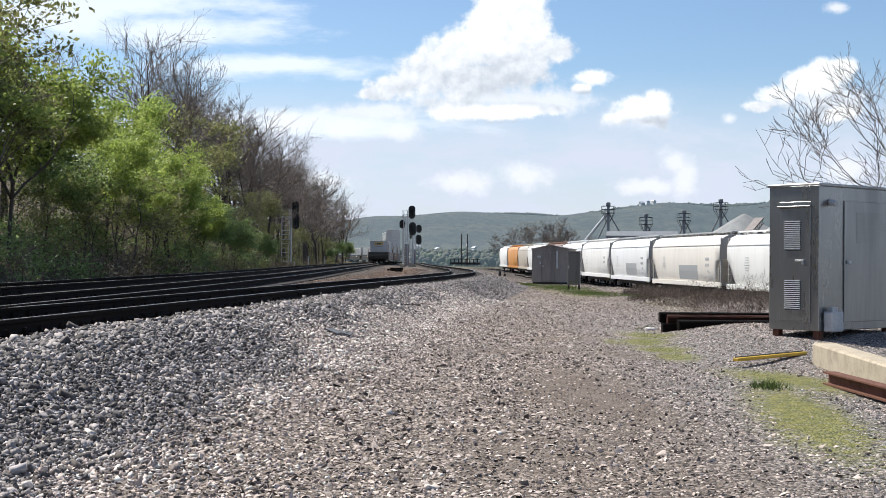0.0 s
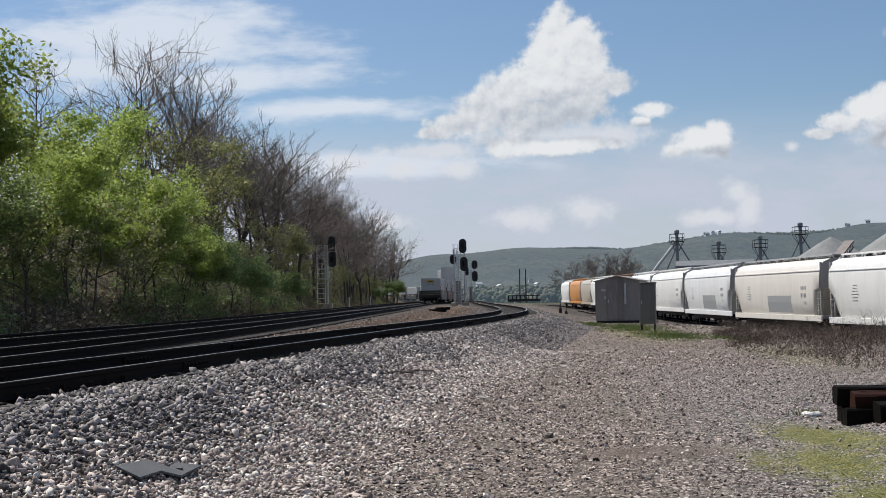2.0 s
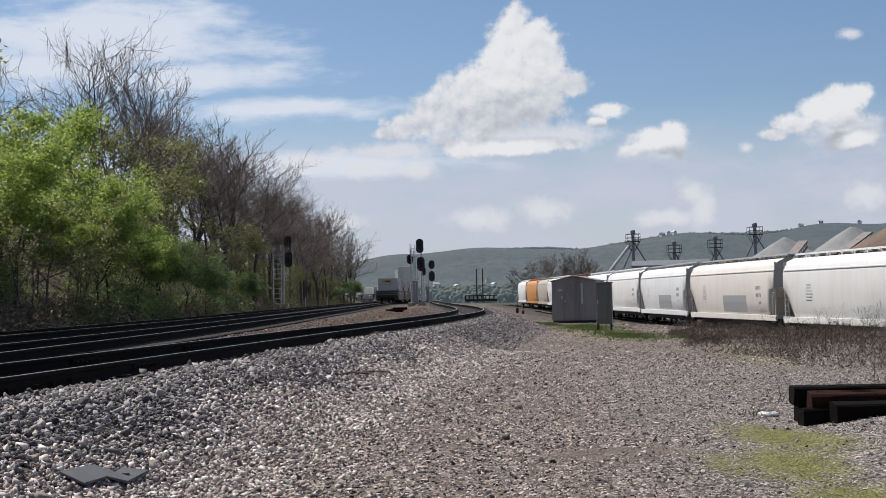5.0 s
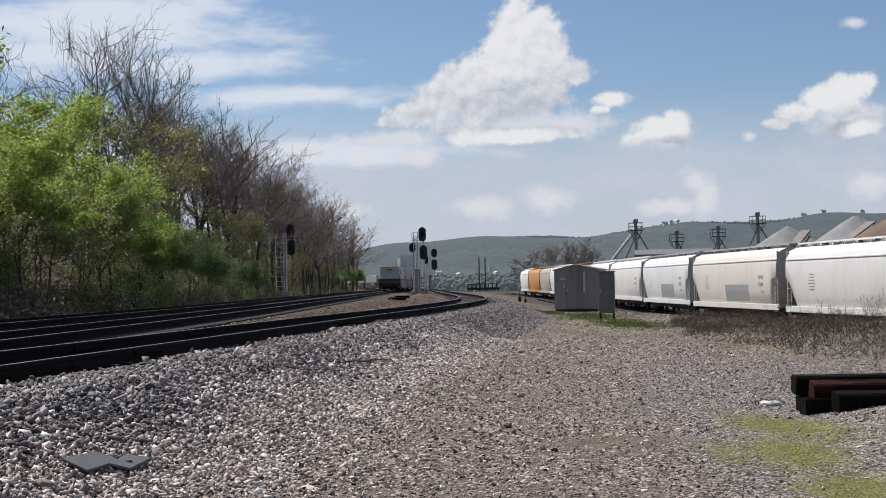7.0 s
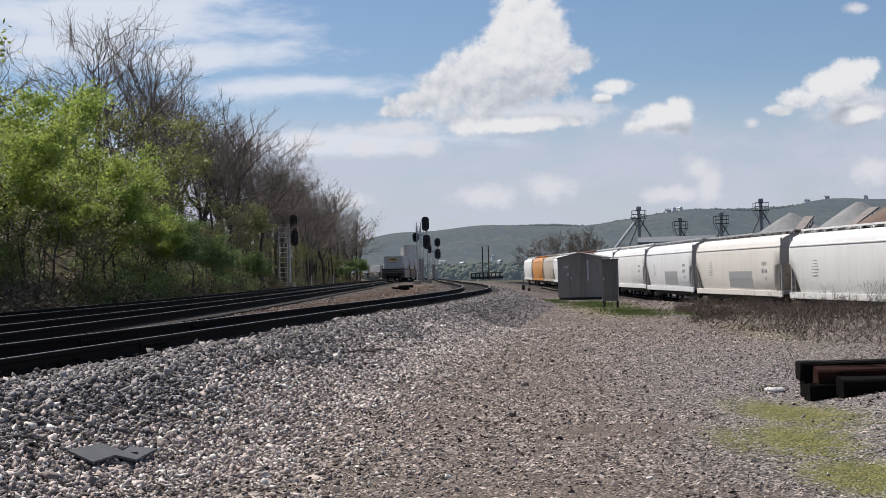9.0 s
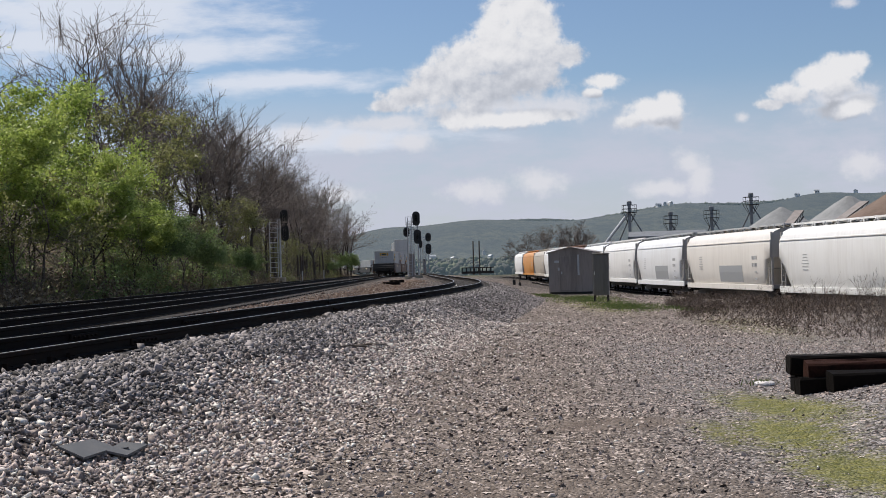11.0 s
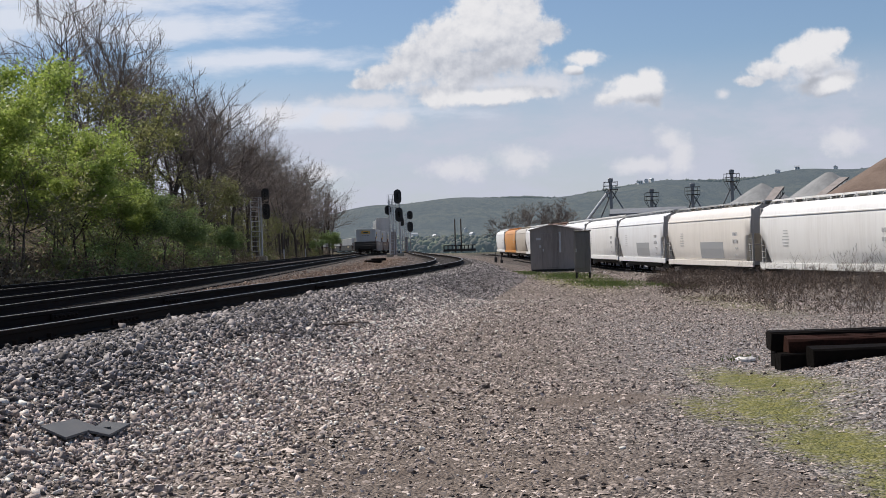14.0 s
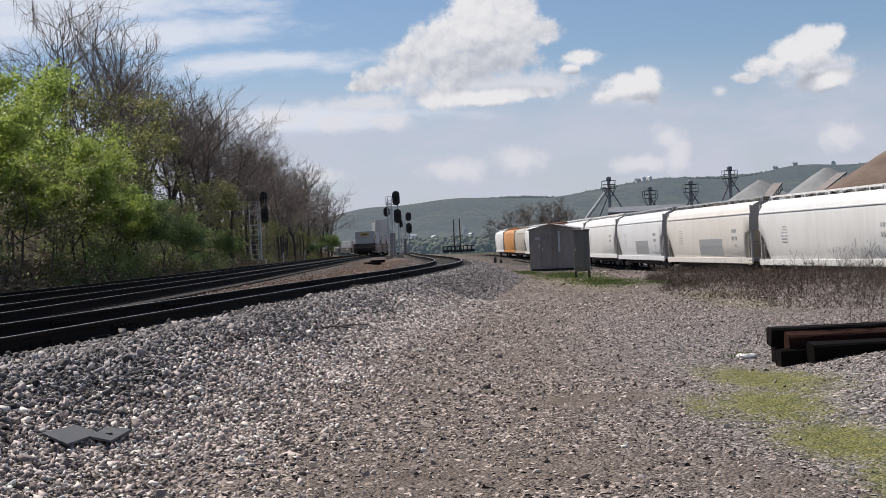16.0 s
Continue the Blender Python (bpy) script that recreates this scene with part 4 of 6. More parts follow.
def steel_cabinet():
    # corner next to the path; the short face runs back to the left, the long face to the right
    a = Matrix.Translation((5.23, 8.3, 0.30)) @ Matrix.Rotation(math.atan2(0.64, 0.77), 4, "Z")
    t = thing("steel_cabinet", "large brushed aluminium equipment cabinet with louvred door on gravel", "cabinet", a)
    w, l, h = 2.3, 1.0, 2.42
    part("body", Mesh().box((w / 2, l / 2, 0.10 + h / 2), (w, l, h), None, 0.012), STEEL_BOX, t)
    part("roof", Mesh().box((w / 2, l / 2, 0.12 + h), (w + 0.05, l + 0.05, 0.05), None, 0.012), STEEL_BOX, t)
    d = part("door", Mesh().box((-0.012, l * 0.46, 0.10 + h * 0.48), (0.024, 0.6, 2.0), None, 0.006), STEEL_BOX, t, "narrow louvred aluminium door")
    for z0 in (0.45, 1.45):
        lv = Mesh()
        lv.box((-0.026, l * 0.5, z0 + 0.24), (0.006, 0.32, 0.5), None, 0, 1)
        for j in range(15):
            lv.box((-0.034, l * 0.5, z0 + 0.02 + j * 0.033), (0.02, 0.31, 0.014))
        part("louvre", lv, [PALE_METAL, DARK_TRIM], d, "louvred vent")
    part("door_canopy", Mesh().box((-0.04, l * 0.46, 2.18), (0.07, 0.64, 0.02), None, 0.004), STEEL_BOX, d)
    hd = Mesh()
    hd.box((-0.05, l * 0.28, 1.25), (0.06, 0.03, 0.09), None, 0.008).box((-0.07, l * 0.34, 1.27), (0.03, 0.16, 0.03), None, 0.006)
    part("handle", hd, GALV, d, "chrome latch handle")
    d2 = part("door", Mesh().box((1.35, -0.012, 0.10 + h * 0.48), (1.3, 0.024, 2.05), None, 0.006), STEEL_BOX, t, "wide plain aluminium door")
    part("handle", Mesh().box((0.80, -0.05, 1.25), (0.10, 0.05, 0.06), None, 0.01), GALV, d2)
    lv = Mesh()
    for j in range(12):
        lv.box((1.45, -0.03, 1.6 + j * 0.045), (0.8, 0.012, 0.016))
    part("louvre", lv, STEEL_BOX, d2)
    lamp = Mesh()
    lamp.tube((0.28, -0.01, 2.25), (0.28, -0.14, 2.22), 0.055, 0.05, 12)
    part("lamp", lamp, GALV, t, "small bulkhead lamp")
    meter = Mesh()
    meter.box((0.27, -0.10, 0.26), (0.34, 0.18, 0.34), None, 0.02)
    meter.tube((0.27, -0.1, 0.43), (0.27, -0.1, 0.50), 0.07, None, 10)
    part("junction_box", meter, GALV, t, "grey junction box with round knob")
    for x in (0.12, w - 0.12):
        for y in (0.1, l - 0.1):
            part("foot", Mesh().box((x, y, 0.03), (0.14, 0.12, 0.22), None, 0.01), RUST, t)


instrument_house()
relay_case()
steel_cabinet()


# ------------------------------------------------------------ signals
def head(parent, x, y, z, r=0.32, tall=1.0):
    """A round-topped signal target with three hooded lamps, facing the camera side."""
    ring = []
    for j in range(28):
        t = 2 * math.pi * j / 28
        ring.append((r * math.cos(t), (r * math.sin(t)) + (tall / 2 if math.sin(t) > 0 else -tall / 2)))
    b = Mesh()
    b.loft([[(x + u, y + o, z + v) for u, v in ring] for o in (0.0, 0.04)])
    k = part("target", b, SIGNAL_BLACK, parent, "black round-ended signal target")
    box = Mesh().box((x, y + 0.16, z), (r * 0.9, 0.26, tall + 0.1), None, 0.02)
    part("lamp_housing", box, SIGNAL_BLACK, k)
    for dz in (-tall * 0.33, 0, tall * 0.33):
        hd = Mesh()
        hd.tube((x, y - 0.28, z + dz + 0.02), (x, y, z + dz), 0.12, None, 12, False)
        part("hood", hd, SIGNAL_BLACK, k)
    return k


def signal(label, at, heads, h, ladder_x, case=False, wide=0.22):
    t = thing("signal_mast", label, "railway signal", Matrix.Translation(at))
    base = Mesh().box((0, 0, 0.15), (0.8, 0.8, 0.5), None, 0.04)
    part("foundation", base, CONCRETE, t)
    part("mast", Mesh().tube((0, 0, 0.3), (0, 0, h), 0.09, 0.085, 12), GALV, t, "galvanised tubular mast")
    for x, z, r, tall in heads:
        head(t, x, -0.25, z, r, tall)
        if abs(x) > 0.3:
            part("bracket", Mesh().tube((0, 0, z - 0.1), (x, -0.1, z - 0.1), 0.04, None, 6), GALV, t)
    lad = Mesh()
    for s in (-wide, wide):
        lad.tube((ladder_x + s, -0.1, 0.2), (ladder_x + s, -0.1, h - 0.1), 0.045, None, 5)
    for z in np.arange(0.4, h - 0.2, 0.3 if wide < 0.3 else 0.45):
        lad.tube((ladder_x - wide, -0.1, float(z)), (ladder_x + wide, -0.1, float(z)), 0.028, None, 5)
    part("ladder", lad, GALV, t, "galvanised access ladder")
    for z in (h * 0.46, h - 0.9):
        pl = Mesh()
        pl.box((ladder_x, 0.3, z), (0.9, 0.7, 0.04))
        for sx in (-0.45, 0.45):
            pl.tube((ladder_x + sx, 0.62, z), (ladder_x + sx, 0.62, z + 0.9), 0.02, None, 5)
        pl.tube((ladder_x - 0.45, 0.62, z + 0.9), (ladder_x + 0.45, 0.62, z + 0.9), 0.02, None, 5)
        part("platform", pl, GALV, t)
    if case:
        part("relay_box", Mesh().box((-0.75, 0.2, 1.5), (0.55, 0.5, 2.6), None, 0.03), DARK_BOX, t, "grey relay box beside the mast")
    return t


signal("black two-head railway signal on a galvanised mast with ladder", (-5.55, 142, 0.55), [(-0.15, 6.65, 0.42, 0.75), (-0.05, 4.65, 0.42, 0.75)], 6.9, -0.9, True)
signal("galvanised railway signal mast with one black head", (-6.9, 146, 0.55), [(-0.1, 5.3, 0.36, 0.35)], 6.5, 0.55)
signal("distant two-head signal mast beside the curve", (-6.9, 222, 0.5), [(0, 6.6, 0.5, 0.5), (0, 4.6, 0.5, 0.8)], 7.0, -0.8, True)
signal("distant single-head signal mast beside the curve", (-8.4, 224, 0.5), [(0, 5.5, 0.45, 0.5)], 6.0, 0.6)
signal("galvanised ladder signal with two black heads by the wooded bank", (-17.0, 115.6, 0.8), [(0.45, 5.75, 0.34, 0.8), (0.5, 4.4, 0.34, 0.8)], 5.7, -0.55, wide=0.36)


# ------------------------------------------------------------ stacked timbers, mats, litter
def timber(x, y, z, length, mat, label, turn=0.0, tilt=0.0, w=0.24, h=0.21, group="stack of old ties"):
    """A worn squared timber with uneven arrises and split ends."""
    m = Matrix.Translation((x, y, z)) @ Matrix.Rotation(turn, 4, "Z") @ Matrix.Rotation(tilt, 4, "X")
    rng = random.Random(int(x * 100 + y * 7))
    b = Mesh()
    rings = []
    for i in range(15):
        px = length * i / 14
        ring = []
        for cy, cz in ((-1, 0), (1, 0), (1, 1), (-1, 1)):
            c = 0.012 + rng.random() * 0.014
            for du, dv in (((0, 1), (1, 0)) if (cy > 0) == (cz > 0) else ((1, 0), (0, 1))):
                ring.append((px + rng.uniform(-0.012, 0.012) * (i in (0, 14)), cy * (w / 2 - du * c) + rng.uniform(-0.004, 0.004), cz * h + (1 if cz == 0 else -1) * dv * c + rng.uniform(-0.004, 0.004)))
        rings.append(ring)
    b.loft(rings)
    cracks = Mesh()
    for j in range(9):
        cracks.box((rng.uniform(0.2, length - 0.4), rng.uniform(-w / 3, w / 3), h), (rng.uniform(0.2, 0.7), 0.01, 0.006))
    ob = part("timber_tie", b, mat)
    tagged(part("splinter", cracks, mat, ob), kind="stuff")
    ob.matrix_basis = m
    return tagged(ob, label, "railroad tie", group)


def timbers():
    g = 0.0
    timber(3.68, 14.62, g, 2.6, OLD_TIE, "black creosoted tie at the bottom of the stack", 0.02)
    timber(3.76, 15.15, g, 2.6, OLD_TIE, "black creosoted tie lying on the ground", 0.0)
    timber(3.68, 15.02, g + 0.215, 2.6, OLD_TIE, "black creosoted tie on top of the stack", 0.0, 0.03, 0.24, 0.215)
    timber(3.80, 14.72, g + 0.17, 2.6, RED_TIE, "reddish weathered tie leaning on the stack", 0.01, 0.14)
    timber(3.97, 14.36, g - 0.01, 2.6, OLD_TIE, "dark old tie at the front of the stack", 0.03, 0.10, 0.25, 0.30)
    for x, y, a in ((-6.4, 103, 0.4), (-5.9, 88, -0.3)):
        timber(x, y, float(ground_z(x, y)) - 0.05, 1.2, OLD_TIE, "broken black tie lying between the tracks", a, 0, 0.24, 0.2, "loose ties")
    for x, y in ((-16.4, 126), (-17.0, 150)):
        o = part("marker_post", Mesh().tube((0, 0, -0.1), (0, 0, 1.25), 0.06, 0.05, 8).box((0, 0, 1.3), (0.1, 0.05, 0.16), None, 0.01), GALV)
        o.location = (x, y, float(ground_z(x, y)))
        tagged(o, "short grey marker post at the foot of the bank", "post")


timbers()


def litter():
    rng = random.Random(5)
    # crumpled plastic
    b = Mesh()
    for j in range(4):
        cx, cy = 3.56 + j * 0.055 + rng.uniform(-0.03, 0.03), 16.0 + rng.uniform(-0.1, 0.1)
        ring = [[(cx + math.cos(q) * r * rng.uniform(0.6, 1.2), cy + math.sin(q) * r * rng.uniform(0.6, 1.2), z + rng.uniform(-0.01, 0.015)) for q in np.linspace(0, 2 * math.pi, 9)[:-1]]
                for r, z in ((0.07, 0.0), (0.065, 0.03), (0.03, 0.05))]
        b.loft(ring)
    o = part("plastic_bag", b, PAPER)
    o.location = (0, 0, float(ground_z(3.6, 16)))
    tagged(o, "crumpled white plastic litter on the gravel", "litter")
    # two worn mats on the ballast
    for pts, hole in (([(-3.06, 9.40), (-2.85, 9.33), (-2.78, 9.94), (-2.96, 9.95)], None), ([(-2.80, 9.74), (-2.66, 9.80), (-2.64, 10.38), (-2.80, 10.17)], True)):
        m = Mesh()
        zs = [float(ground_z(x, y)) + 0.045 for x, y in pts]
        m.loft([[(x, y, z + o) for (x, y), z in zip(pts, zs)] for o in (0, 0.018)])
        o = part("rubber_mat", m, RUBBER)
        tagged(o, "torn grey rubber crossing mat lying on the ballast", "mat", "pieces of mat")
        if hole:
            zc = sum(zs) / 4 + 0.012
            part("bolt_hole", Mesh().tube((-2.735, 10.0, zc), (-2.735, 10.0, zc + 0.014), 0.035, None, 10), DARK_TRIM, o)
    # yellow pole, kerb and rusty beam by the cabinet
    y = Mesh().box((0, 0, 0.03), (2.0, 0.10, 0.05), None, 0.008).box((0, 0.02, 0.062), (1.95, 0.02, 0.016), None, 0, 1)
    o = part("yellow_bar", y, [YELLOW, DARK_TRIM])
    o.matrix_basis = Matrix.Translation((3.95, 6.3, float(ground_z(3.95, 6.3)) + 0.05)) @ Matrix.Rotation(math.atan2(1.45, 1.4), 4, "Z")
    tagged(o, "yellow and black painted metal bar lying on gravel", "bar")
    k = Mesh().box((0, 0, 0.12), (4.4, 0.34, 0.36), None, 0.03)
    o = part("concrete_kerb", k, CONCRETE)
    o.matrix_basis = Matrix.Translation((4.55, 4.0, 0.05)) @ Matrix.Rotation(radians(86), 4, "Z")
    tagged(o, "stained pale concrete kerb block beside the cabinet", "kerb")
    r = Mesh()
    r.box((0, 0, 0.02), (2.8, 0.16, 0.02)).box((0, 0, 0.09), (2.8, 0.02, 0.14)).box((0, 0, 0.16), (2.8, 0.16, 0.02))
    o = part("rusty_beam", r, RUST)
    o.matrix_basis = Matrix.Translation((3.92, 1.6, float(ground_z(3.9, 1.6)) + 0.02)) @ Matrix.Rotation(radians(93), 4, "Z")
    tagged(o, "rusty iron beam lying on the ground", "beam")
    # black stub posts on the far gravel
    for x, yy in ((5.9, 150), (4.6, 132)):
        o = part("switch_stand", Mesh().box((0, 0, 0.3), (0.3, 0.3, 0.6), None, 0.04).tube((0, 0, 0.6), (0, 0, 1.1), 0.04, None, 6), BLACK)
        o.location = (x, yy, float(ground_z(x, yy)))
        tagged(o, "small black switch stand beside the yard lead", "switch stand")
    # fallen twigs on the ballast
    for cx, cy, n in ((-2.5, 32.5, 10), (-1.9, 20.5, 4)):
        fallen = thing("fallen_branch", "dry dark branch lying broken on the gravel", "branch", Matrix.Translation((cx, cy, float(ground_z(cx, cy)))))
        for j in range(n):
            p = Vector((rng.uniform(-0.6, 0.5), rng.uniform(-0.7, 0.7), 0.05))
            q = p + Vector((rng.uniform(-0.7, 0.7), rng.uniform(-0.5, 0.5), rng.uniform(0.0, 0.08)))
            mid = p.lerp(q, 0.5) + Vector((rng.uniform(-0.06, 0.06), rng.uniform(-0.06, 0.06), 0.02))
            part("twig", Mesh().tube(p, mid, 0.018, 0.013, 5).tube(mid, q, 0.013, 0.006, 5), BARK, fallen)


litter()


def loading_dock():
    """Dark timber end blocks and two poles far down the line."""
    t = thing("bridge_deck", "dark low steel bridge deck far down the line", "bridge", Matrix.Translation((-0.2, 190, 0.55)))
    b = Mesh()
    b.box((1.5, 0, 0.35), (4.8, 0.3, 0.35), None, 0.03).box((1.5, 0, 1.05), (4.8, 0.3, 0.14), None, 0.02)
    for x in np.arange(-0.8, 4, 0.6):
        b.box((float(x), -0.1, 0.72), (0.16, 0.2, 0.8))
    part("girder", b, BLACK, t)
    for x in (0.9, 1.8):
        part("pole", Mesh().tube((x, 0.6, 0), (x, 0.6, 5.0), 0.11, 0.09, 8), BARK, t, "dark upright pole")


loading_dock()


# ------------------------------------------------------------ trees
def sticks(p0, p1, r0, r1, n=3):
    """Tapered prisms, as big arrays."""
    p0, p1 = np.asarray(p0, float), np.asarray(p1, float)
    d = p1 - p0
    d /= np.linalg.norm(d, axis=1, keepdims=True) + 1e-9
    ref = np.where(np.abs(d[:, 2:3]) < 0.9, np.array([[0, 0, 1.0]]), np.array([[1.0, 0, 0]]))
    u = np.cross(d, ref)
    u /= np.linalg.norm(u, axis=1, keepdims=True) + 1e-9
    w = np.cross(d, u)
    r0, r1 = np.broadcast_to(r0, len(p0)), np.broadcast_to(r1, len(p0))
    rings = []
    for p, r in ((p0, r0), (p1, r1)):
        for j in range(n):
            t = 2 * math.pi * j / n
            rings.append(p + (u * math.cos(t) + w * math.sin(t)) * r[:, None])
    v = np.stack(rings, 1).reshape(-1, 3)
    base = np.arange(len(p0))[:, None] * 2 * n
    f = np.concatenate([base + np.array([[j, (j + 1) % n, n + (j + 1) % n, n + j]]) for j in range(n)], 0)
    return v, f


def skeleton_of(rng, height, spread=0.5, levels=6, lean=0.0, upright=0.35, first=0.32, thick=0.011, least=0.009):
    """Branch pieces of a tree: starts, ends, radii, and the tips."""
    segs, tips = [], []

    def grow(p, d, length, r, level):
        n = 3 if level < 2 else 2
        q, e = p, d
        for i in range(n):
            bend = 0.08 if level == 0 else 0.25
            e = (e + Vector((rng.gauss(0, bend), rng.gauss(0, bend), rng.gauss(0.02, 0.06) + 0.03 * upright))).normalized()
            nq = q + e * (length / n)
            r2 = r * (1 - 0.22 * (i + 1) / n)
            segs.append((q, nq, r * (1 - 0.22 * i / n), r2, level))
            q = nq
            if level > 0 and level < levels - 1 and rng.random() < 0.62:
                side(q, e, length * rng.uniform(0.4, 0.65), r2 * 0.45, level + 2)
        if level >= levels - 1:
            tips.append((q, e))
            return
        for k in range(rng.choice((2, 2, 3)) if level else rng.choice((2, 3, 3))):
            side(q, e, length * rng.uniform(0.6, 0.85), r * rng.uniform(0.52, 0.7), level + 1)

    def side(q, e, length, r, level):
        if level >= levels:
            tips.append((q, e))
            return
        t = Vector((rng.gauss(0, 1), rng.gauss(0, 1), rng.gauss(0, 0.5)))
        t = (t - e * t.dot(e)).normalized()
        nd = (e + t * rng.uniform(0.35, 0.95) * spread * 1.5 + Vector((0, 0, upright * 0.5))).normalized()
        grow(q, nd, length, max(r, least), level)

    grow(Vector((0, 0, -0.2)), Vector((lean, 0, 1)).normalized(), height * first, height * thick, 0)
    top = max(s[1].z for s in segs)
    k = height / top
    return [(a * k, b * k, ra, rb, lv) for a, b, ra, rb, lv in segs], [(p * k, e) for p, e in tips]


def leader_of(rng, height, spread=0.5, levels=4, clear=0.3, limbs=22, thick=0.008, least=0.011):
    """Branch pieces of a slim forest tree: one upright stem, limbs all the way up, fine twigs."""
    segs, tips = [], []

    def twig(p, d, length, r, level):
        q, e = p, d
        n = 3
        for i in range(n):
            e = (e + Vector((rng.gauss(0, 0.2), rng.gauss(0, 0.2), rng.gauss(0.06, 0.13)))).normalized()
            nq = q + e * (length / n)
            segs.append((q, nq, max(r * (1 - 0.25 * i), least), max(r * (0.75 - 0.25 * i), least * 0.8), level))
            q = nq
            if level < levels:
                for k in range(2):
                    t = Vector((rng.gauss(0, 1), rng.gauss(0, 1), rng.gauss(0.1, 0.6)))
                    t = (t - e * t.dot(e)).normalized()
                    twig(q, (e + t * rng.uniform(0.5, 1.1)).normalized(), length * rng.uniform(0.35, 0.6), r * 0.5, level + 1)
        tips.append((q, e))

    p, d, stem = Vector((0, 0, -0.2)), Vector((0, 0, 1)), []
    for i in range(12):
        d = (d + Vector((rng.gauss(0, 0.07), rng.gauss(0, 0.07), 0.12))).normalized()
        q = p + d * (height * 0.93 / 12)
        r = height * thick
        segs.append((p, q, max(r * (1 - i / 12.5), 0.02), max(r * (1 - (i + 1) / 12.5), 0.016), 0))
        stem.append((p, q))
        p = q
    for j in range(limbs):
        f = clear + (1 - clear) * (j + rng.random()) / limbs
        a, b = stem[min(int(f * 12), 11)]
        o = rng.uniform(0, 6.3)
        rise = rng.uniform(0.25, 0.8) + 0.6 * max(0.0, f - 0.6)
        e = Vector((math.cos(o), math.sin(o), rise)).normalized()
        twig(a.lerp(b, (f * 12) % 1), e, height * spread * rng.uniform(0.28, 0.48) * (1.15 - 0.62 * f), height * thick * 0.42 * (1.15 - 0.8 * f), 2)
    top = max(s[1].z for s in segs)
    k = height / top
    return [(a * k, b * k, ra, rb, lv) for a, b, ra, rb, lv in segs], [(p * k, e) for p, e in tips]


def leaves_at(rng, centres, count, spread, size, clump=1, lift=0.0):
    """Small leaf quads scattered about points; clump gathers that many leaves round one point."""
    c = np.array([list(p) for p in centres])
    gen = np.random.RandomState(rng.randint(0, 9999))
    c = c[gen.randint(0, len(c), max(count // clump, 1))]
    i = gen.randint(0, len(c), count)
    girth = spread * gen.uniform(0.55, 1.35, len(c))[i][:, None]
    p = c[i] + gen.normal(0, 1, (count, 3)) * girth * np.array([1.0, 1.0, 0.62])
    a, b = gen.normal(0, 1, (count, 3)), gen.normal(0, 1, (count, 3))
    up = gen.normal(0, 1, (count, 3)) + np.array([0, 0, lift])
    a = np.cross(up, a)
    a /= np.linalg.norm(a, axis=1, keepdims=True)
    b = np.cross(up, a)
    b /= np.linalg.norm(b, axis=1, keepdims=True)
    s = (size * gen.uniform(0.5, 1.3, count))[:, None]
    v = np.stack([p - a * s, p - b * s * 0.55, p + a * s, p + b * s * 0.55], 1).reshape(-1, 3)
    return v, np.arange(count * 4).reshape(-1, 4)


def tree_meshes(seed, height, leaf=None, leaf_count=0, leaf_size=0.1, leaf_spread=0.35, vines=0, **kw):
    rng = random.Random(seed)
    segs, tips = leader_of(rng, height, **kw) if "limbs" in kw else skeleton_of(rng, height, **kw)
    thick = [s for s in segs if s[4] < 2]
    fine = [s for s in segs if s[4] >= 2]
    v1, f1 = sticks([s[0] for s in thick], [s[1] for s in thick], np.array([s[2] for s in thick]), np.array([s[3] for s in thick]), 7)
    v2, f2 = sticks([s[0] for s in fine], [s[1] for s in fine], np.array([s[2] for s in fine]), np.array([s[3] for s in fine]), 3)
    if vines:
        pts = [s[0].lerp(s[1], rng.random()) for s in segs if s[4] <= 3 and s[0].z > height * 0.3]
        a = [rng.choice(pts) for _ in range(vines)]
        b = [p + Vector((rng.gauss(0, 0.16), rng.gauss(0, 0.16), -rng.uniform(0.3, 1.2))) for p in a]
        v3, f3 = sticks([list(p) for p in a], [list(p) for p in b], 0.011, 0.007, 3)
        v2, f2 = np.concatenate([v2, v3]), np.concatenate([f2, f3 + len(v2)])
    out = [soup("trunk", v1, f1, BARK), soup("branchwork", v2, f2, TWIG)]
    if leaf:
        cs = [p for p, e in tips] + [s[1] for s in fine if s[4] >= 3]
        v, f = leaves_at(rng, cs, leaf_count, leaf_spread, leaf_size, 60, 0.9)
        out.append(soup("crown", v, f, leaf))
    return out


def plant(meshes, label, x, y, scale, turn, category="tree", group="trees of the wooded bank", name="tree", z=None):
    t = thing(name, label, category, None, group)
    z = float(ground_z(x, y)) - 0.1 if z is None else z
    t.matrix_basis = Matrix.Translation((x, y, z)) @ Matrix.Rotation(turn, 4, "Z") @ Matrix.Diagonal((scale, scale, scale, 1))
    for me in meshes:
        piece = part(me.name.split(".")[0], me, None, t)
        if not me.name.startswith("trunk"):
            tagged(piece, kind="stuff")
    return t


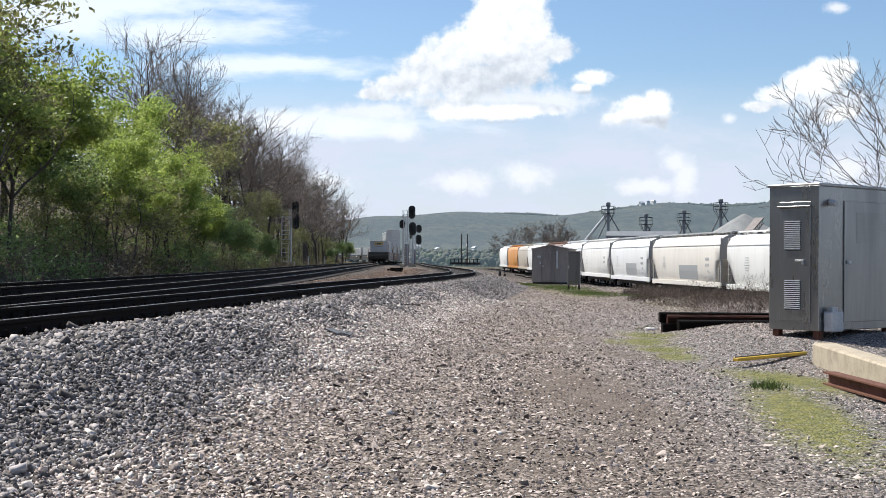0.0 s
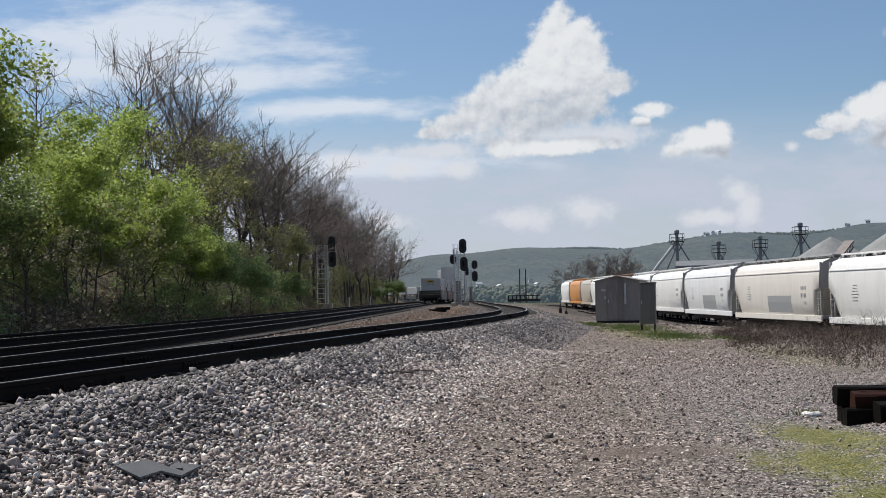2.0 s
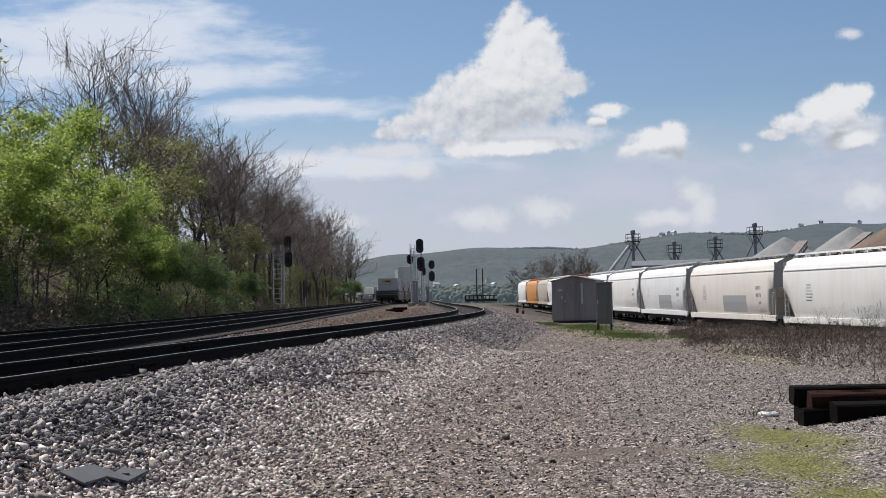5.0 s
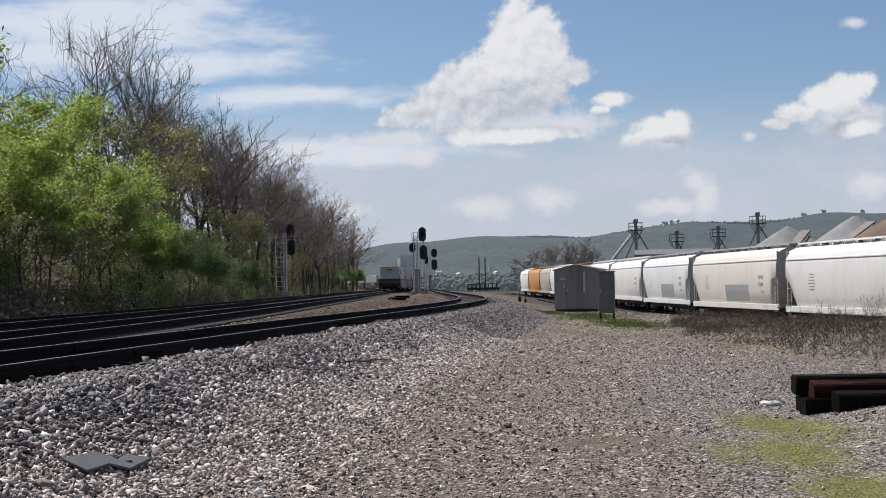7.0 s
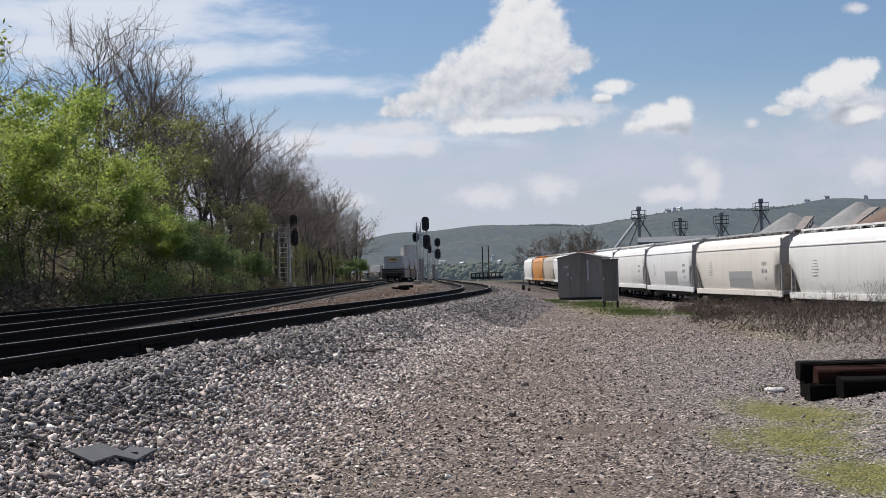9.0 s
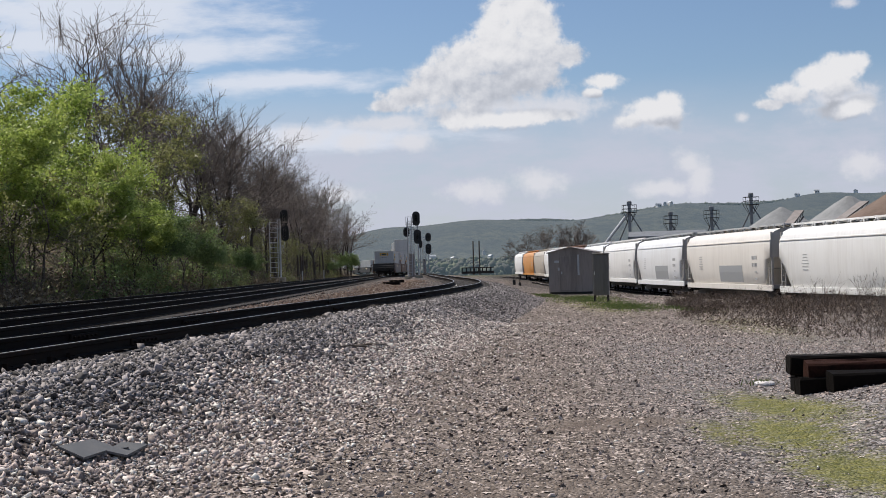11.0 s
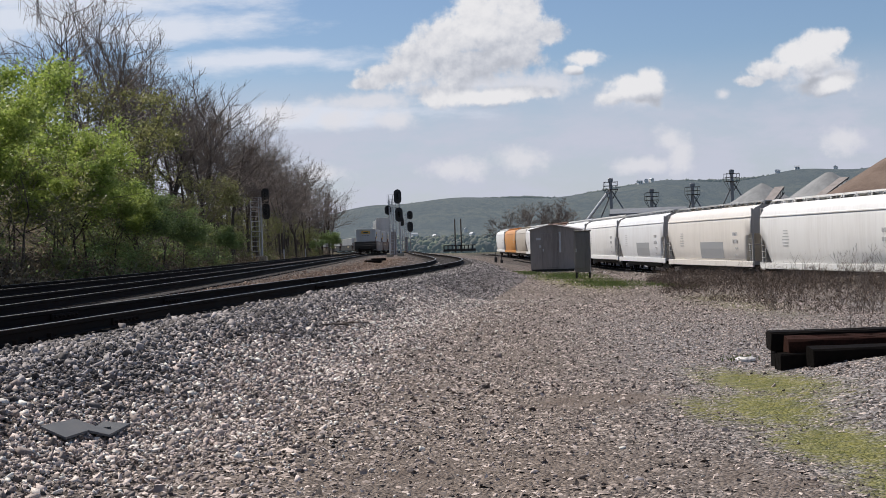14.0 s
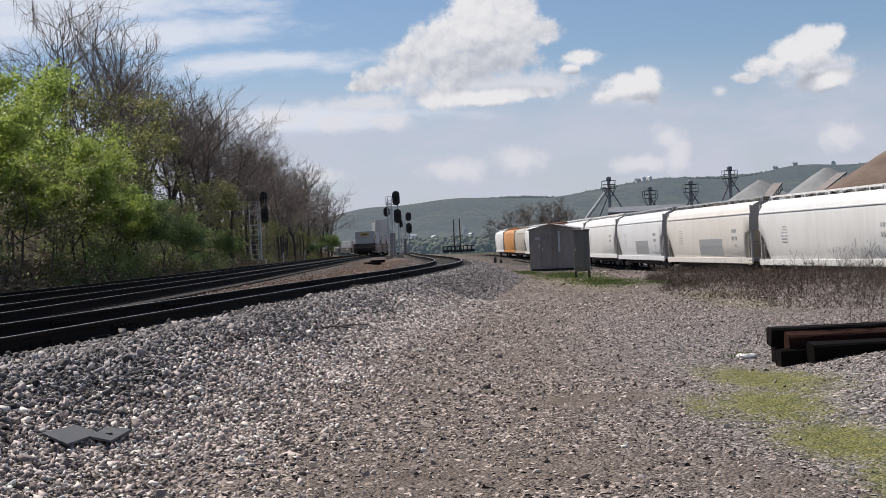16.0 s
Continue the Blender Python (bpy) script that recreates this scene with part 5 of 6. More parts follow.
def wood():
    rng = random.Random(21)
    shapes = (dict(spread=0.86, levels=4, clear=0.36, limbs=19), dict(spread=0.95, levels=4, clear=0.34, limbs=17), dict(spread=0.42, levels=8, upright=0.34, first=0.33),
              dict(spread=0.50, levels=7, upright=0.28, first=0.33), dict(spread=1.15, levels=4, clear=0.45, limbs=14))
    bare = [tree_meshes(100 + i, 15.2, vines=(40, 320, 0, 160, 0)[i], thick=0.013, least=0.0065, **k) for i, k in enumerate(shapes)]
    bright = [tree_meshes(200 + i, 8.0, LEAF_BRIGHT, 12000, 0.095, 0.34, spread=0.7, levels=5, upright=0.3, first=0.13) for i in range(3)]
    deep = [tree_meshes(220 + i, 6.0, LEAF_DEEP, 9500, 0.09, 0.32, spread=0.8, levels=5, upright=0.2, first=0.1) for i in range(2)]
    olive = [tree_meshes(240 + i, 8.0, LEAF_OLIVE, 4200, 0.085, 0.34, spread=0.7, levels=5, upright=0.25, first=0.16) for i in range(2)]
    # the tall vine-hung tree and its neighbours above the leafy edge
    plant(bare[1], "tall bare tree hung with dry vines", -20.6, 69, 1.06, 0.4)
    for x, y, k, s in ((-22.0, 76, 3, 0.95), (-19.6, 83, 0, 1.02), (-21.5, 90, 2, 1.0), (-19.0, 98, 3, 1.0), (-26, 66, 0, 0.8), (-27, 58, 2, 0.75), (-20.3, 77, 2, 0.97), (-18.6, 90, 1, 0.80), (-19.8, 94, 2, 0.97)):
        plant(bare[k], "tall bare grey-brown tree on the bank", x, y, s, rng.uniform(0, 6.3))
    y = 96.0
    while y < 212:
        for x0, s in ((-17.5, 0.78), (-20.5, 0.95), (-24.5, 1.0)):
            off = float(side_x(y)) + 13.2
            x = x0 + off + rng.uniform(-1.2, 1.2)
            plant(bare[rng.randrange(5)], "bare grey-brown tree on the bank", x, y + rng.uniform(-2.5, 2.5), s * rng.uniform(0.85, 1.1), rng.uniform(0, 6.3))
        y += 6.0
    for x, y, s, k in ((-17.6, 49, 0.86, 0), (-19.5, 53, 1.0, 1), (-16.6, 58.5, 0.78, 0), (-18.3, 62, 0.85, 1), (-21, 45, 0.85, 0), (-17.2, 44, 0.72, 1), (-18.5, 38, 1.05, 0),
                       (-17.0, 33.5, 0.95, 1), (-20.5, 31, 1.3, 0), (-15.9, 54, 0.62, 1), (-15.9, 47, 0.66, 2), (-16.0, 51.0, 0.55, 2), (-15.7, 60, 0.5, 2), (-16.2, 64.5, 0.6, 2)):
        plant(bright[k], "leafy tree in fresh bright green leaf", x, y, s, rng.uniform(0, 6.3))
    for x, y, s, k in ((-16.6, 63, 0.72, 1), (-16.3, 67, 0.82, 0), (-17.8, 40, 0.85, 1), (-16.1, 71.5, 0.7, 1), (-16.3, 78, 0.5, 0), (-16.9, 84, 0.55, 1), (-16.6, 91, 0.45, 0), (-17.4, 99, 0.5, 1)):
        plant(deep[k], "shrubby tree with deep green leaves", x, y, s, rng.uniform(0, 6.3))
    for x, y, s, k in ((-18.0, 74, 1.0, 0), (-18.6, 80, 1.05, 1), (-17.5, 87, 0.85, 0), (-19.5, 66, 1.1, 1), (-17.3, 94, 0.7, 1), (-17.8, 104, 0.75, 0), (-19, 112, 0.9, 1), (-20, 41, 1.3, 1), (-22, 35, 1.5, 0), (-19.8, 28.5, 1.35, 1), (-17.4, 30, 0.9, 0), (-18.6, 23, 1.2, 1),
                       (-18.4, 128, 0.6, 0), (-18.9, 150, 0.55, 1), (-19.2, 176, 0.5, 0)):
        plant(olive[k], "tree with sparse olive spring leaves", x, y, s, rng.uniform(0, 6.3))
    # two shrubs in leaf at the end of the wood
    for x, y, s in ((-18.0, 186, 0.62), (-19.0, 194, 0.7), (-17.6, 172, 0.45)):
        plant(deep[0], "rounded green shrub at the foot of the bank", x, y, s, rng.uniform(0, 6.3), "shrub", "", "shrub")
    # low leafless shrubs that fill the foot of the bank
    low = [tree_meshes(260 + i, 4.4, None, spread=0.95, levels=5, upright=0.15, first=0.12, thick=0.008, least=0.011) for i in range(3)]
    dusky = [tree_meshes(270 + i, 4.6, LEAF_OLIVE, 1500, 0.07, 0.35, spread=0.9, levels=5, upright=0.15, first=0.12, thick=0.008) for i in range(2)]
    y = 27.0
    while y < 208:
        for w0, w1 in ((4.2, 5.6), (6.0, 8.5), (9.5, 13.0)):
            if w0 < 5 and 92 < y < 119 or y < 40 and w0 < 5:
                continue
            x = float(side_x(y)) - rng.uniform(w0, w1)
            if rng.random() < (0.35 if y > 75 else 0.8):
                plant(dusky[rng.randrange(2)], "straggling shrub with first olive leaves", x, y + rng.uniform(-1, 1), rng.uniform(0.7, 1.25), rng.uniform(0, 6.3), "shrub", "shrubs on the bank", "shrub")
            else:
                plant(low[rng.randrange(3)], "tangled leafless brown shrub", x, y + rng.uniform(-1, 1), rng.uniform(0.8, 1.3) * (1.35 if y > 140 else 1.0), rng.uniform(0, 6.3), "shrub", "shrubs on the bank", "shrub")
        y += 4.4
    for k in range(16):
        y = 180 + k * 2.2
        plant(low[k % 3], "tall tangled brown shrub at the end of the wood", float(side_x(y)) - rng.uniform(4.0, 7.5), y, rng.uniform(1.4, 2.1), rng.uniform(0, 6.3), "shrub", "shrubs on the bank", "shrub")
    # clump of bare trees behind the far cars
    coarse = [tree_meshes(280 + i, 12.0, spread=0.75, levels=7, upright=0.3, first=0.16, least=0.03) for i in range(2)]
    for x, y, s in ((13.5, 262, 0.66), (16.5, 268, 0.74), (19.5, 263, 0.8), (22.5, 270, 0.76), (26, 266, 0.62), (29, 272, 0.55), (15, 272, 0.7), (18, 274, 0.76), (21, 275, 0.78), (24.3, 262, 0.66), (12, 268, 0.5)):
        plant(coarse[rng.randrange(2)], "bare dark tree behind the parked cars", x, y, s * 1.25, rng.uniform(0, 6.3), "tree", "bare trees behind the cars", "tree", -1.0)
    for x, y, s in ((-22.5, 250, 0.5), (-26.5, 262, 0.55), (-31, 285, 0.5)):
        plant(coarse[rng.choice((0, 1))], "small bare tree beyond the curve", x, y, s, rng.uniform(0, 6.3))
    # twiggy bushes among the weeds below the cars
    bush = [tree_meshes(400 + i, 1.5, None, spread=0.6, levels=6, upright=0.25, first=0.1, thick=0.008, least=0.0035) for i in range(2)]
    for x, y, s in ((9.8, 32, 1.15), (10.5, 31.2, 0.9), (9.2, 33.5, 0.8), (11.3, 33, 1.0), (8.0, 24.5, 0.75), (8.6, 25.6, 0.9), (7.6, 27.5, 0.6), (12.5, 40, 0.9), (9.9, 43, 0.7), (11.0, 46, 0.8), (13.2, 36, 1.0)):
        plant(bush[rng.randrange(2)], "leafless brown twiggy bush among the dead weeds", x, y, 0.8 * s, rng.uniform(0, 6.3), "shrub", "bushes below the cars", "shrub")
    # bare tree behind the steel cabinet
    plant(tree_meshes(300, 6.2, spread=0.5, levels=8, upright=0.28, first=0.2, thick=0.009, least=0.005), "bare branching tree behind the steel cabinet", 8.9, 12.4, 1.0, 1.0)
    plant(tree_meshes(301, 5.4, spread=0.7, levels=7, upright=0.2, first=0.22, thick=0.009, least=0.006), "bare young tree behind the steel cabinet", 9.3, 13.4, 1.0, 2.0)


wood()


def brush(name, label, n, region, heights, mat, seed, twigs=5, r=0.012, spread=0.35, category="brush"):
    """Dry stems with side twigs, scattered by a rule that gives x, y."""
    gen = np.random.RandomState(seed)
    x, y = region(gen, n)
    n = len(x)
    z = ground_z(x, y) - 0.03
    h = gen.uniform(heights[0], heights[1], n) * gen.uniform(0.6, 1.0, n) * (0.78 + 0.34 * np.sin(x * 1.4 + 1.7 * np.sin(y * 0.8)) * np.sin(y * 0.9 + x * 0.5))
    p0 = np.stack([x, y, z], 1)
    lean = gen.normal(0, spread, (n, 3)) * h[:, None]
    lean[:, 2] = h
    p1 = p0 + lean
    starts, ends, ra, rb = [p0], [p1], [np.full(n, r)], [np.full(n, r * 0.4)]
    for j in range(twigs):
        t = gen.uniform(0.25, 0.95, n)[:, None]
        a = p0 + (p1 - p0) * t
        d = gen.normal(0, 0.32, (n, 3)) * h[:, None]
        d[:, 2] = np.abs(d[:, 2]) + 0.12 * h
        starts.append(a), ends.append(a + d * 0.6), ra.append(np.full(n, r * 0.55)), rb.append(np.full(n, r * 0.25))
    v, f = sticks(np.concatenate(starts), np.concatenate(ends), np.concatenate(ra), np.concatenate(rb), 3)
    ob = new(name, soup(name, v, f, mat))
    return tagged(ob, label, category, "", "stuff")


def bank_region(lo, hi, w0, w1):
    def f(gen, n):
        y = gen.uniform(lo, hi, n)
        return side_x(y) - gen.uniform(w0, w1, n), y
    return f


brush("undergrowth", "brown leafless undergrowth at the foot of the wooded bank", 1300, bank_region(30, 214, 3.4, 9.5), (0.5, 2.2), TWIG, 3, 9, 0.012, 0.6, "undergrowth")
brush("dry_grass", "dry tangled brush along the bank", 2600, bank_region(25, 200, 3.0, 6.5), (0.3, 1.2), WEED, 4, 4, 0.013, 0.5, "undergrowth")


def ground_cover(name, label, n, lo, hi, w0, w1, rise, size, mat, seed, phase=0.0):
    """Low leaves in clumps over the slope of the bank."""
    gen = np.random.RandomState(seed)
    y = gen.uniform(lo, hi, n // 40)
    x = side_x(y) - gen.uniform(w0, w1, len(y))
    keep = np.sin(y * 0.42 + phase) + np.sin(x * 0.8 + y * 0.23 + phase) + gen.normal(0, 0.3, len(y)) > -0.1
    x, y = x[keep], y[keep]
    z = ground_z(x, y) + gen.uniform(0.0, rise, len(y))
    v, f = leaves_at(random.Random(seed), np.stack([x, y, z], 1), n, 0.36, size, 40, 1.2)
    tagged(new(name, soup(name, v, f, mat)), label, "undergrowth", "", "stuff")


ground_cover("ground_cover", "low green leafy growth on the foot of the bank", 26000, 28, 100, 3.2, 8.5, 1.3, 0.075, LEAF_DEEP, 61, 0.4)
ground_cover("ground_cover", "olive spring growth over the bank", 30000, 40, 205, 3.0, 9.0, 1.0, 0.085, LEAF_OLIVE, 62, 0.0)
ground_cover("dry_grass", "pale dry grass and leaf litter on the bank", 40000, 38, 205, 2.8, 7.0, 0.2, 0.09, STRAW, 63, 3.1)


def weed_region(gen, n):
    y = 24.5 + 33.5 * gen.uniform(0, 1, n) ** 0.75
    edge = 6.2 + 0.5 * np.sin(y * 0.5) + np.clip((27 - y) * 0.16, 0, 3)
    far = yard_x(y) - 2.4
    edge = edge + np.clip((y - 38) * 0.16, 0, 4)
    x = edge + (np.minimum(far, 17) - edge) * gen.uniform(0, 1, n) ** 1.2
    clump = np.sin(x * 1.9 + np.sin(y * 0.7) * 2) + np.sin(y * 1.1 + x * 0.6 + 1) + gen.normal(0, 0.55, n)
    keep = clump > -0.55
    return x[keep], y[keep]


brush("dead_weeds", "dense dead brown weeds between the gravel and the yard track", 13000, weed_region, (0.08, 0.5), WEED, 8, 6, 0.0052, 0.75, "weeds")
brush("tall_weeds", "tall dry weed stalks standing above the rest", 120, lambda g, n: (g.uniform(7.5, 13, n), g.uniform(22, 40, n)), (0.5, 1.3), WEED, 9, 11, 0.0065, 0.2, "weeds")
brush("tall_weeds", "dry stalks standing behind the stacked ties", 40, lambda g, n: (g.uniform(4.2, 6.6, n), g.uniform(15.6, 18.5, n)), (0.4, 0.95), WEED, 10, 5, 0.005, 0.25, "weeds")


def back_region(gen, n):
    y = gen.uniform(30, 62, n)
    x = yard_x(y) - 2.3 - 6.5 * gen.uniform(0, 1, n) ** 1.5
    keep = (x > 7.6) & (x < 24)
    return x[keep], y[keep]


brush("dead_weeds", "thick dark dead weeds on the slope below the cars", 6500, back_region, (0.25, 0.95), WEED, 15, 8, 0.008, 0.6, "weeds")


def weed_leaves():
    gen = random.Random(12)
    g = np.random.RandomState(12)
    x, y = weed_region(g, 7000)
    z = ground_z(x, y) + g.uniform(0.02, 0.25, len(x))
    v, f = leaves_at(gen, np.stack([x, y, z], 1), 14000, 0.1, 0.026)
    tagged(new("dry_leaves", soup("dry_leaves", v, f, WEED)), "withered brown leaves among the weeds", "weeds", "", "stuff")


weed_leaves()


def grass(name, label, n, patches, h, seed):
    gen = np.random.RandomState(seed)
    xs, ys = [], []
    for cx, cy, a, b, share in patches:
        k = int(n * share)
        t, r = gen.uniform(0, 6.283, k), np.sqrt(gen.uniform(0, 1, k)) * (0.75 + 0.35 * np.sin(gen.uniform(0, 6.283, k)))
        xs.append(cx + a * r * np.cos(t)), ys.append(cy + b * r * np.sin(t))
    x, y = np.concatenate(xs), np.concatenate(ys)
    z = ground_z(x, y) - 0.01
    p = np.stack([x, y, z], 1)
    hh = gen.uniform(0.4, 1.0, len(x)) * h
    tip = p + np.stack([gen.normal(0, 0.4, len(x)) * hh, gen.normal(0, 0.4, len(x)) * hh, hh], 1)
    w = np.stack([gen.normal(0, 1, len(x)), gen.normal(0, 1, len(x)), np.zeros(len(x))], 1)
    w = w / (np.linalg.norm(w, axis=1, keepdims=True) + 1e-9) * h * 0.07
    v = np.stack([p - w, p + w, tip], 1).reshape(-1, 3)
    ob = new(name, soup(name, v, np.arange(len(v)).reshape(-1, 3), GRASS))
    return tagged(ob, label, "grass", "", "stuff")


grass("grass", "green grass round the instrument house and relay case", 16000, [(5.2, 58, 1.7, 9, 0.45), (5.6, 47, 1.3, 6, 0.3), (7.3, 44, 1.0, 5, 0.1), (3.9, 66, 0.7, 4, 0.15)], 0.12, 31)
grass("short_grass", "short yellow-green grass and moss on the gravel", 30000, [(3.3, 13.6, 0.5, 2.0, 0.25), (2.95, 11.6, 0.5, 1.4, 0.2), (2.85, 9.4, 0.5, 1.3, 0.2), (2.75, 7.6, 0.4, 1.1, 0.1), (3.3, 4.0, 0.7, 2.4, 0.15), (2.6, 0.0, 0.5, 4.0, 0.1)], 0.022, 32)
grass("weed_tuft", "green weed tuft by the gravel edge", 500, [(3.0, 2.6, 0.22, 0.35, 0.6), (3.6, 16.2, 0.25, 0.3, 0.2)], 0.12, 33)


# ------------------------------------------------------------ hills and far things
def haze_glow(n, b, k):
    """Distance haze put into a far material as a pale bluish emission."""
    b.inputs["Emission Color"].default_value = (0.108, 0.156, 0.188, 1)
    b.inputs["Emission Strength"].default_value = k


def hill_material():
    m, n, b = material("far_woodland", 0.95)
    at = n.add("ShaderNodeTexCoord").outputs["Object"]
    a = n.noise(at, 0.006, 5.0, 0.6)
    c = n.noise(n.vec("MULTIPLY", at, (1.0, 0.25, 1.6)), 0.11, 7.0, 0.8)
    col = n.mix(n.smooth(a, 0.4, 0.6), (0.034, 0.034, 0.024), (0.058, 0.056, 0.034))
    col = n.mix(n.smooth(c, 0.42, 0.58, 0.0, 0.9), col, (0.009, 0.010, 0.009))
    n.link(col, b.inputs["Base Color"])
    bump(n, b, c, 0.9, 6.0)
    haze_glow(n, b, 0.55)
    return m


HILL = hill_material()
# these crowns also carry the haze as emission
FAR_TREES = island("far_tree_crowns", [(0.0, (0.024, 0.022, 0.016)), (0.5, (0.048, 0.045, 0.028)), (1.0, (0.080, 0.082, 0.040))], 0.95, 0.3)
haze_glow(FAR_TREES, FAR_TREES.node_tree.nodes["Principled BSDF"], 0.55)
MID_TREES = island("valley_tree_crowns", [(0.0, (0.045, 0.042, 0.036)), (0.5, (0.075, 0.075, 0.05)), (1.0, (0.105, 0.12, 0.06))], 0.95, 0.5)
haze_glow(MID_TREES, MID_TREES.node_tree.nodes["Principled BSDF"], 0.36)
# top of the ridge, metres, against sideways slope
ridge_far = spline([-1.5, -0.6, -0.13, -0.085, -0.06, -0.03, 0.02, 0.06, 0.10, 0.2, 0.6, 1.5], [40, 35, 30, 47, 57, 61, 65, 66, 60, 50, 40, 40])
ridge_near = spline([-1.5, -0.2, 0.0, 0.05, 0.09, 0.125, 0.17, 0.22, 0.28, 0.34, 0.6, 1.5], [5, 5, 18, 43, 60, 72, 79, 80, 84, 88, 92, 60])


def hill(name, label, ridge, y_ridge, y_foot, scale, seed):
    u = np.linspace(-1.5, 1.5, 420)
    t = np.linspace(0, 1.25, 24)
    gu, gt = np.meshgrid(u, t)
    y = y_foot + (y_ridge - y_foot) * gt
    x = gu * y
    prof = np.where(gt <= 1, np.sin(np.clip(gt, 0, 1) * math.pi / 2) ** 1.3, 1 - (gt - 1) * 1.5)
    fold = 1 + 0.10 * np.sin(gu * 23 + gt * 3 + seed) * np.sin(gt * math.pi) + 0.05 * np.sin(gu * 61 + seed)
    z = -4 + (ridge(gu) * scale + 4) * prof * np.where(gt < 0.95, fold, 1)
    n, m = len(u), len(t)
    i = (np.arange(m - 1)[:, None] * n + np.arange(n - 1)[None]).ravel()
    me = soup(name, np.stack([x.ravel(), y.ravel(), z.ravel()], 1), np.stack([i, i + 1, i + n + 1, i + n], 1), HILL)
    me.polygons.foreach_set("use_smooth", [True] * len(me.polygons))
    tagged(new(name, me), label, "hill", "", "structure")

    def top(uu, tt):
        fj = np.clip((uu + 1.5) / 3.0 * (n - 1), 0, n - 1.001)
        fk = np.clip(tt / 1.25 * (m - 1), 0, m - 1.001)
        j, k = fj.astype(int), fk.astype(int)
        a, b = fj - j, fk - k
        return [(v[k, j] * (1 - a) + v[k, j + 1] * a) * (1 - b) + (v[k + 1, j] * (1 - a) + v[k + 1, j + 1] * a) * b for v in (x, y, z)]
    return top


ICO = [(0, 0, 1), (0.894, 0, 0.447), (0.276, 0.851, 0.447), (-0.724, 0.526, 0.447), (-0.724, -0.526, 0.447), (0.276, -0.851, 0.447),
       (0.724, 0.526, -0.447), (-0.276, 0.851, -0.447), (-0.894, 0, -0.447), (-0.276, -0.851, -0.447), (0.724, -0.526, -0.447), (0, 0, -1)]
ICO_F = np.array([[0, 1, 2], [0, 2, 3], [0, 3, 4], [0, 4, 5], [0, 5, 1], [1, 6, 2], [2, 7, 3], [3, 8, 4], [4, 9, 5], [5, 10, 1],
                  [2, 6, 7], [3, 7, 8], [4, 8, 9], [5, 9, 10], [1, 10, 6], [11, 7, 6], [11, 8, 7], [11, 9, 8], [11, 10, 9], [11, 6, 10]])


def crowns(name, label, x, y, z, size, mat, seed, tall=1.2):
    """Uneven far-off tree crowns, one mesh."""
    g = np.random.RandomState(seed)
    n = len(x)
    ico = np.array(ICO)
    v = ico[None] * (1 + g.normal(0, 0.28, (n, 12, 1))) * (size * g.uniform(0.5, 1.2, n))[:, None, None]
    v[:, :, 2] *= tall
    v += np.stack([x, y, z], 1)[:, None]
    f = (ICO_F[None] + np.arange(n)[:, None, None] * 12).reshape(-1, 3)
    ob = new(name, soup(name, v.reshape(-1, 3), f, mat))
    return tagged(ob, label, "woods", "", "stuff")


top_far = hill("hill_far", "long wooded ridge across the valley, blue-green with painted haze", ridge_far, 2000, 900, 1.11, 1.0)
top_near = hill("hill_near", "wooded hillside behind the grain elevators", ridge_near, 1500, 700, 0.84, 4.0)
g = np.random.RandomState(2)
uu, tt = g.uniform(-0.02, 0.45, 4500), 1.012 - 0.06 * g.uniform(0, 1, 4500)
x, y, z = top_near(uu, tt)
keep = uu > 0.02
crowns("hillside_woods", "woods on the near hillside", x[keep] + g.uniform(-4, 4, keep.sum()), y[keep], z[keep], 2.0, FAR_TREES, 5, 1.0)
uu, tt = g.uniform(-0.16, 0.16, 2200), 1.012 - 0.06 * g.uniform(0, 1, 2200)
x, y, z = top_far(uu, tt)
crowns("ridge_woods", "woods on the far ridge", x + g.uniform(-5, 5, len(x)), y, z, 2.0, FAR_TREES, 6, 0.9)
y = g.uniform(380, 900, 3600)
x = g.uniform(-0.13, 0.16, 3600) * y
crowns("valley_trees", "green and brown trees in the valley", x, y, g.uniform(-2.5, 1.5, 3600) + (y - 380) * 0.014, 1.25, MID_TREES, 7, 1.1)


def house(x, y, z, w, tone, label):
    t = thing("house", label, "house", Matrix.Translation((x, y, z)) @ Matrix.Rotation(0.3 + x * 0.1, 4, "Z"), "far houses")
    part("wall", Mesh().box((0, 0, 1.6), (w, w * 0.7, 3.4)), WALL, t)
    r = Mesh().loft([[(e * (w / 2 + 0.4), -w * 0.4, 3.2), (e * (w / 2 + 0.4), 0, 3.2 + w * 0.28), (e * (w / 2 + 0.4), w * 0.4, 3.2)] for e in (-1, 1)])
    part("roof", r, tone, t)
    for dx in (-0.25, 0.25):
        part("window", Mesh().box((w * dx, -w * 0.355, 1.8), (0.9, 0.06, 1.2)), DARK_TRIM, t)


WALL = worn("white_house_siding", (0.72, 0.72, 0.70), (0.5, 0.5, 0.48), 0.7)
ROOF = worn("pale_metal_roof", (0.5, 0.52, 0.54), (0.35, 0.36, 0.37), 0.5)
for u, t in ((-0.037, 0.12), (-0.028, 0.18), (-0.012, 0.15), (0.004, 0.13), (0.012, 0.19), (0.017, 0.15), (-0.021, 0.11), (0.03, 0.16), (0.037, 0.13)):
    a, b, c = top_far(np.array([u]), np.array([t]))
    house(float(a[0]), float(b[0]), float(c[0]) - 0.5, 3.6 + 40 * abs(u), ROOF, "small white house among valley trees")
for u, t in ((0.148, 0.74), (0.153, 0.76), (0.157, 0.76), (0.27, 0.86), (0.255, 0.84), (0.30, 0.86)):
    a, b, c = top_near(np.array([u]), np.array([t]))
    house(float(a[0]), float(b[0]) - 6, float(c[0]) - 0.5, 5, ROOF, "pale building high on the hillside")


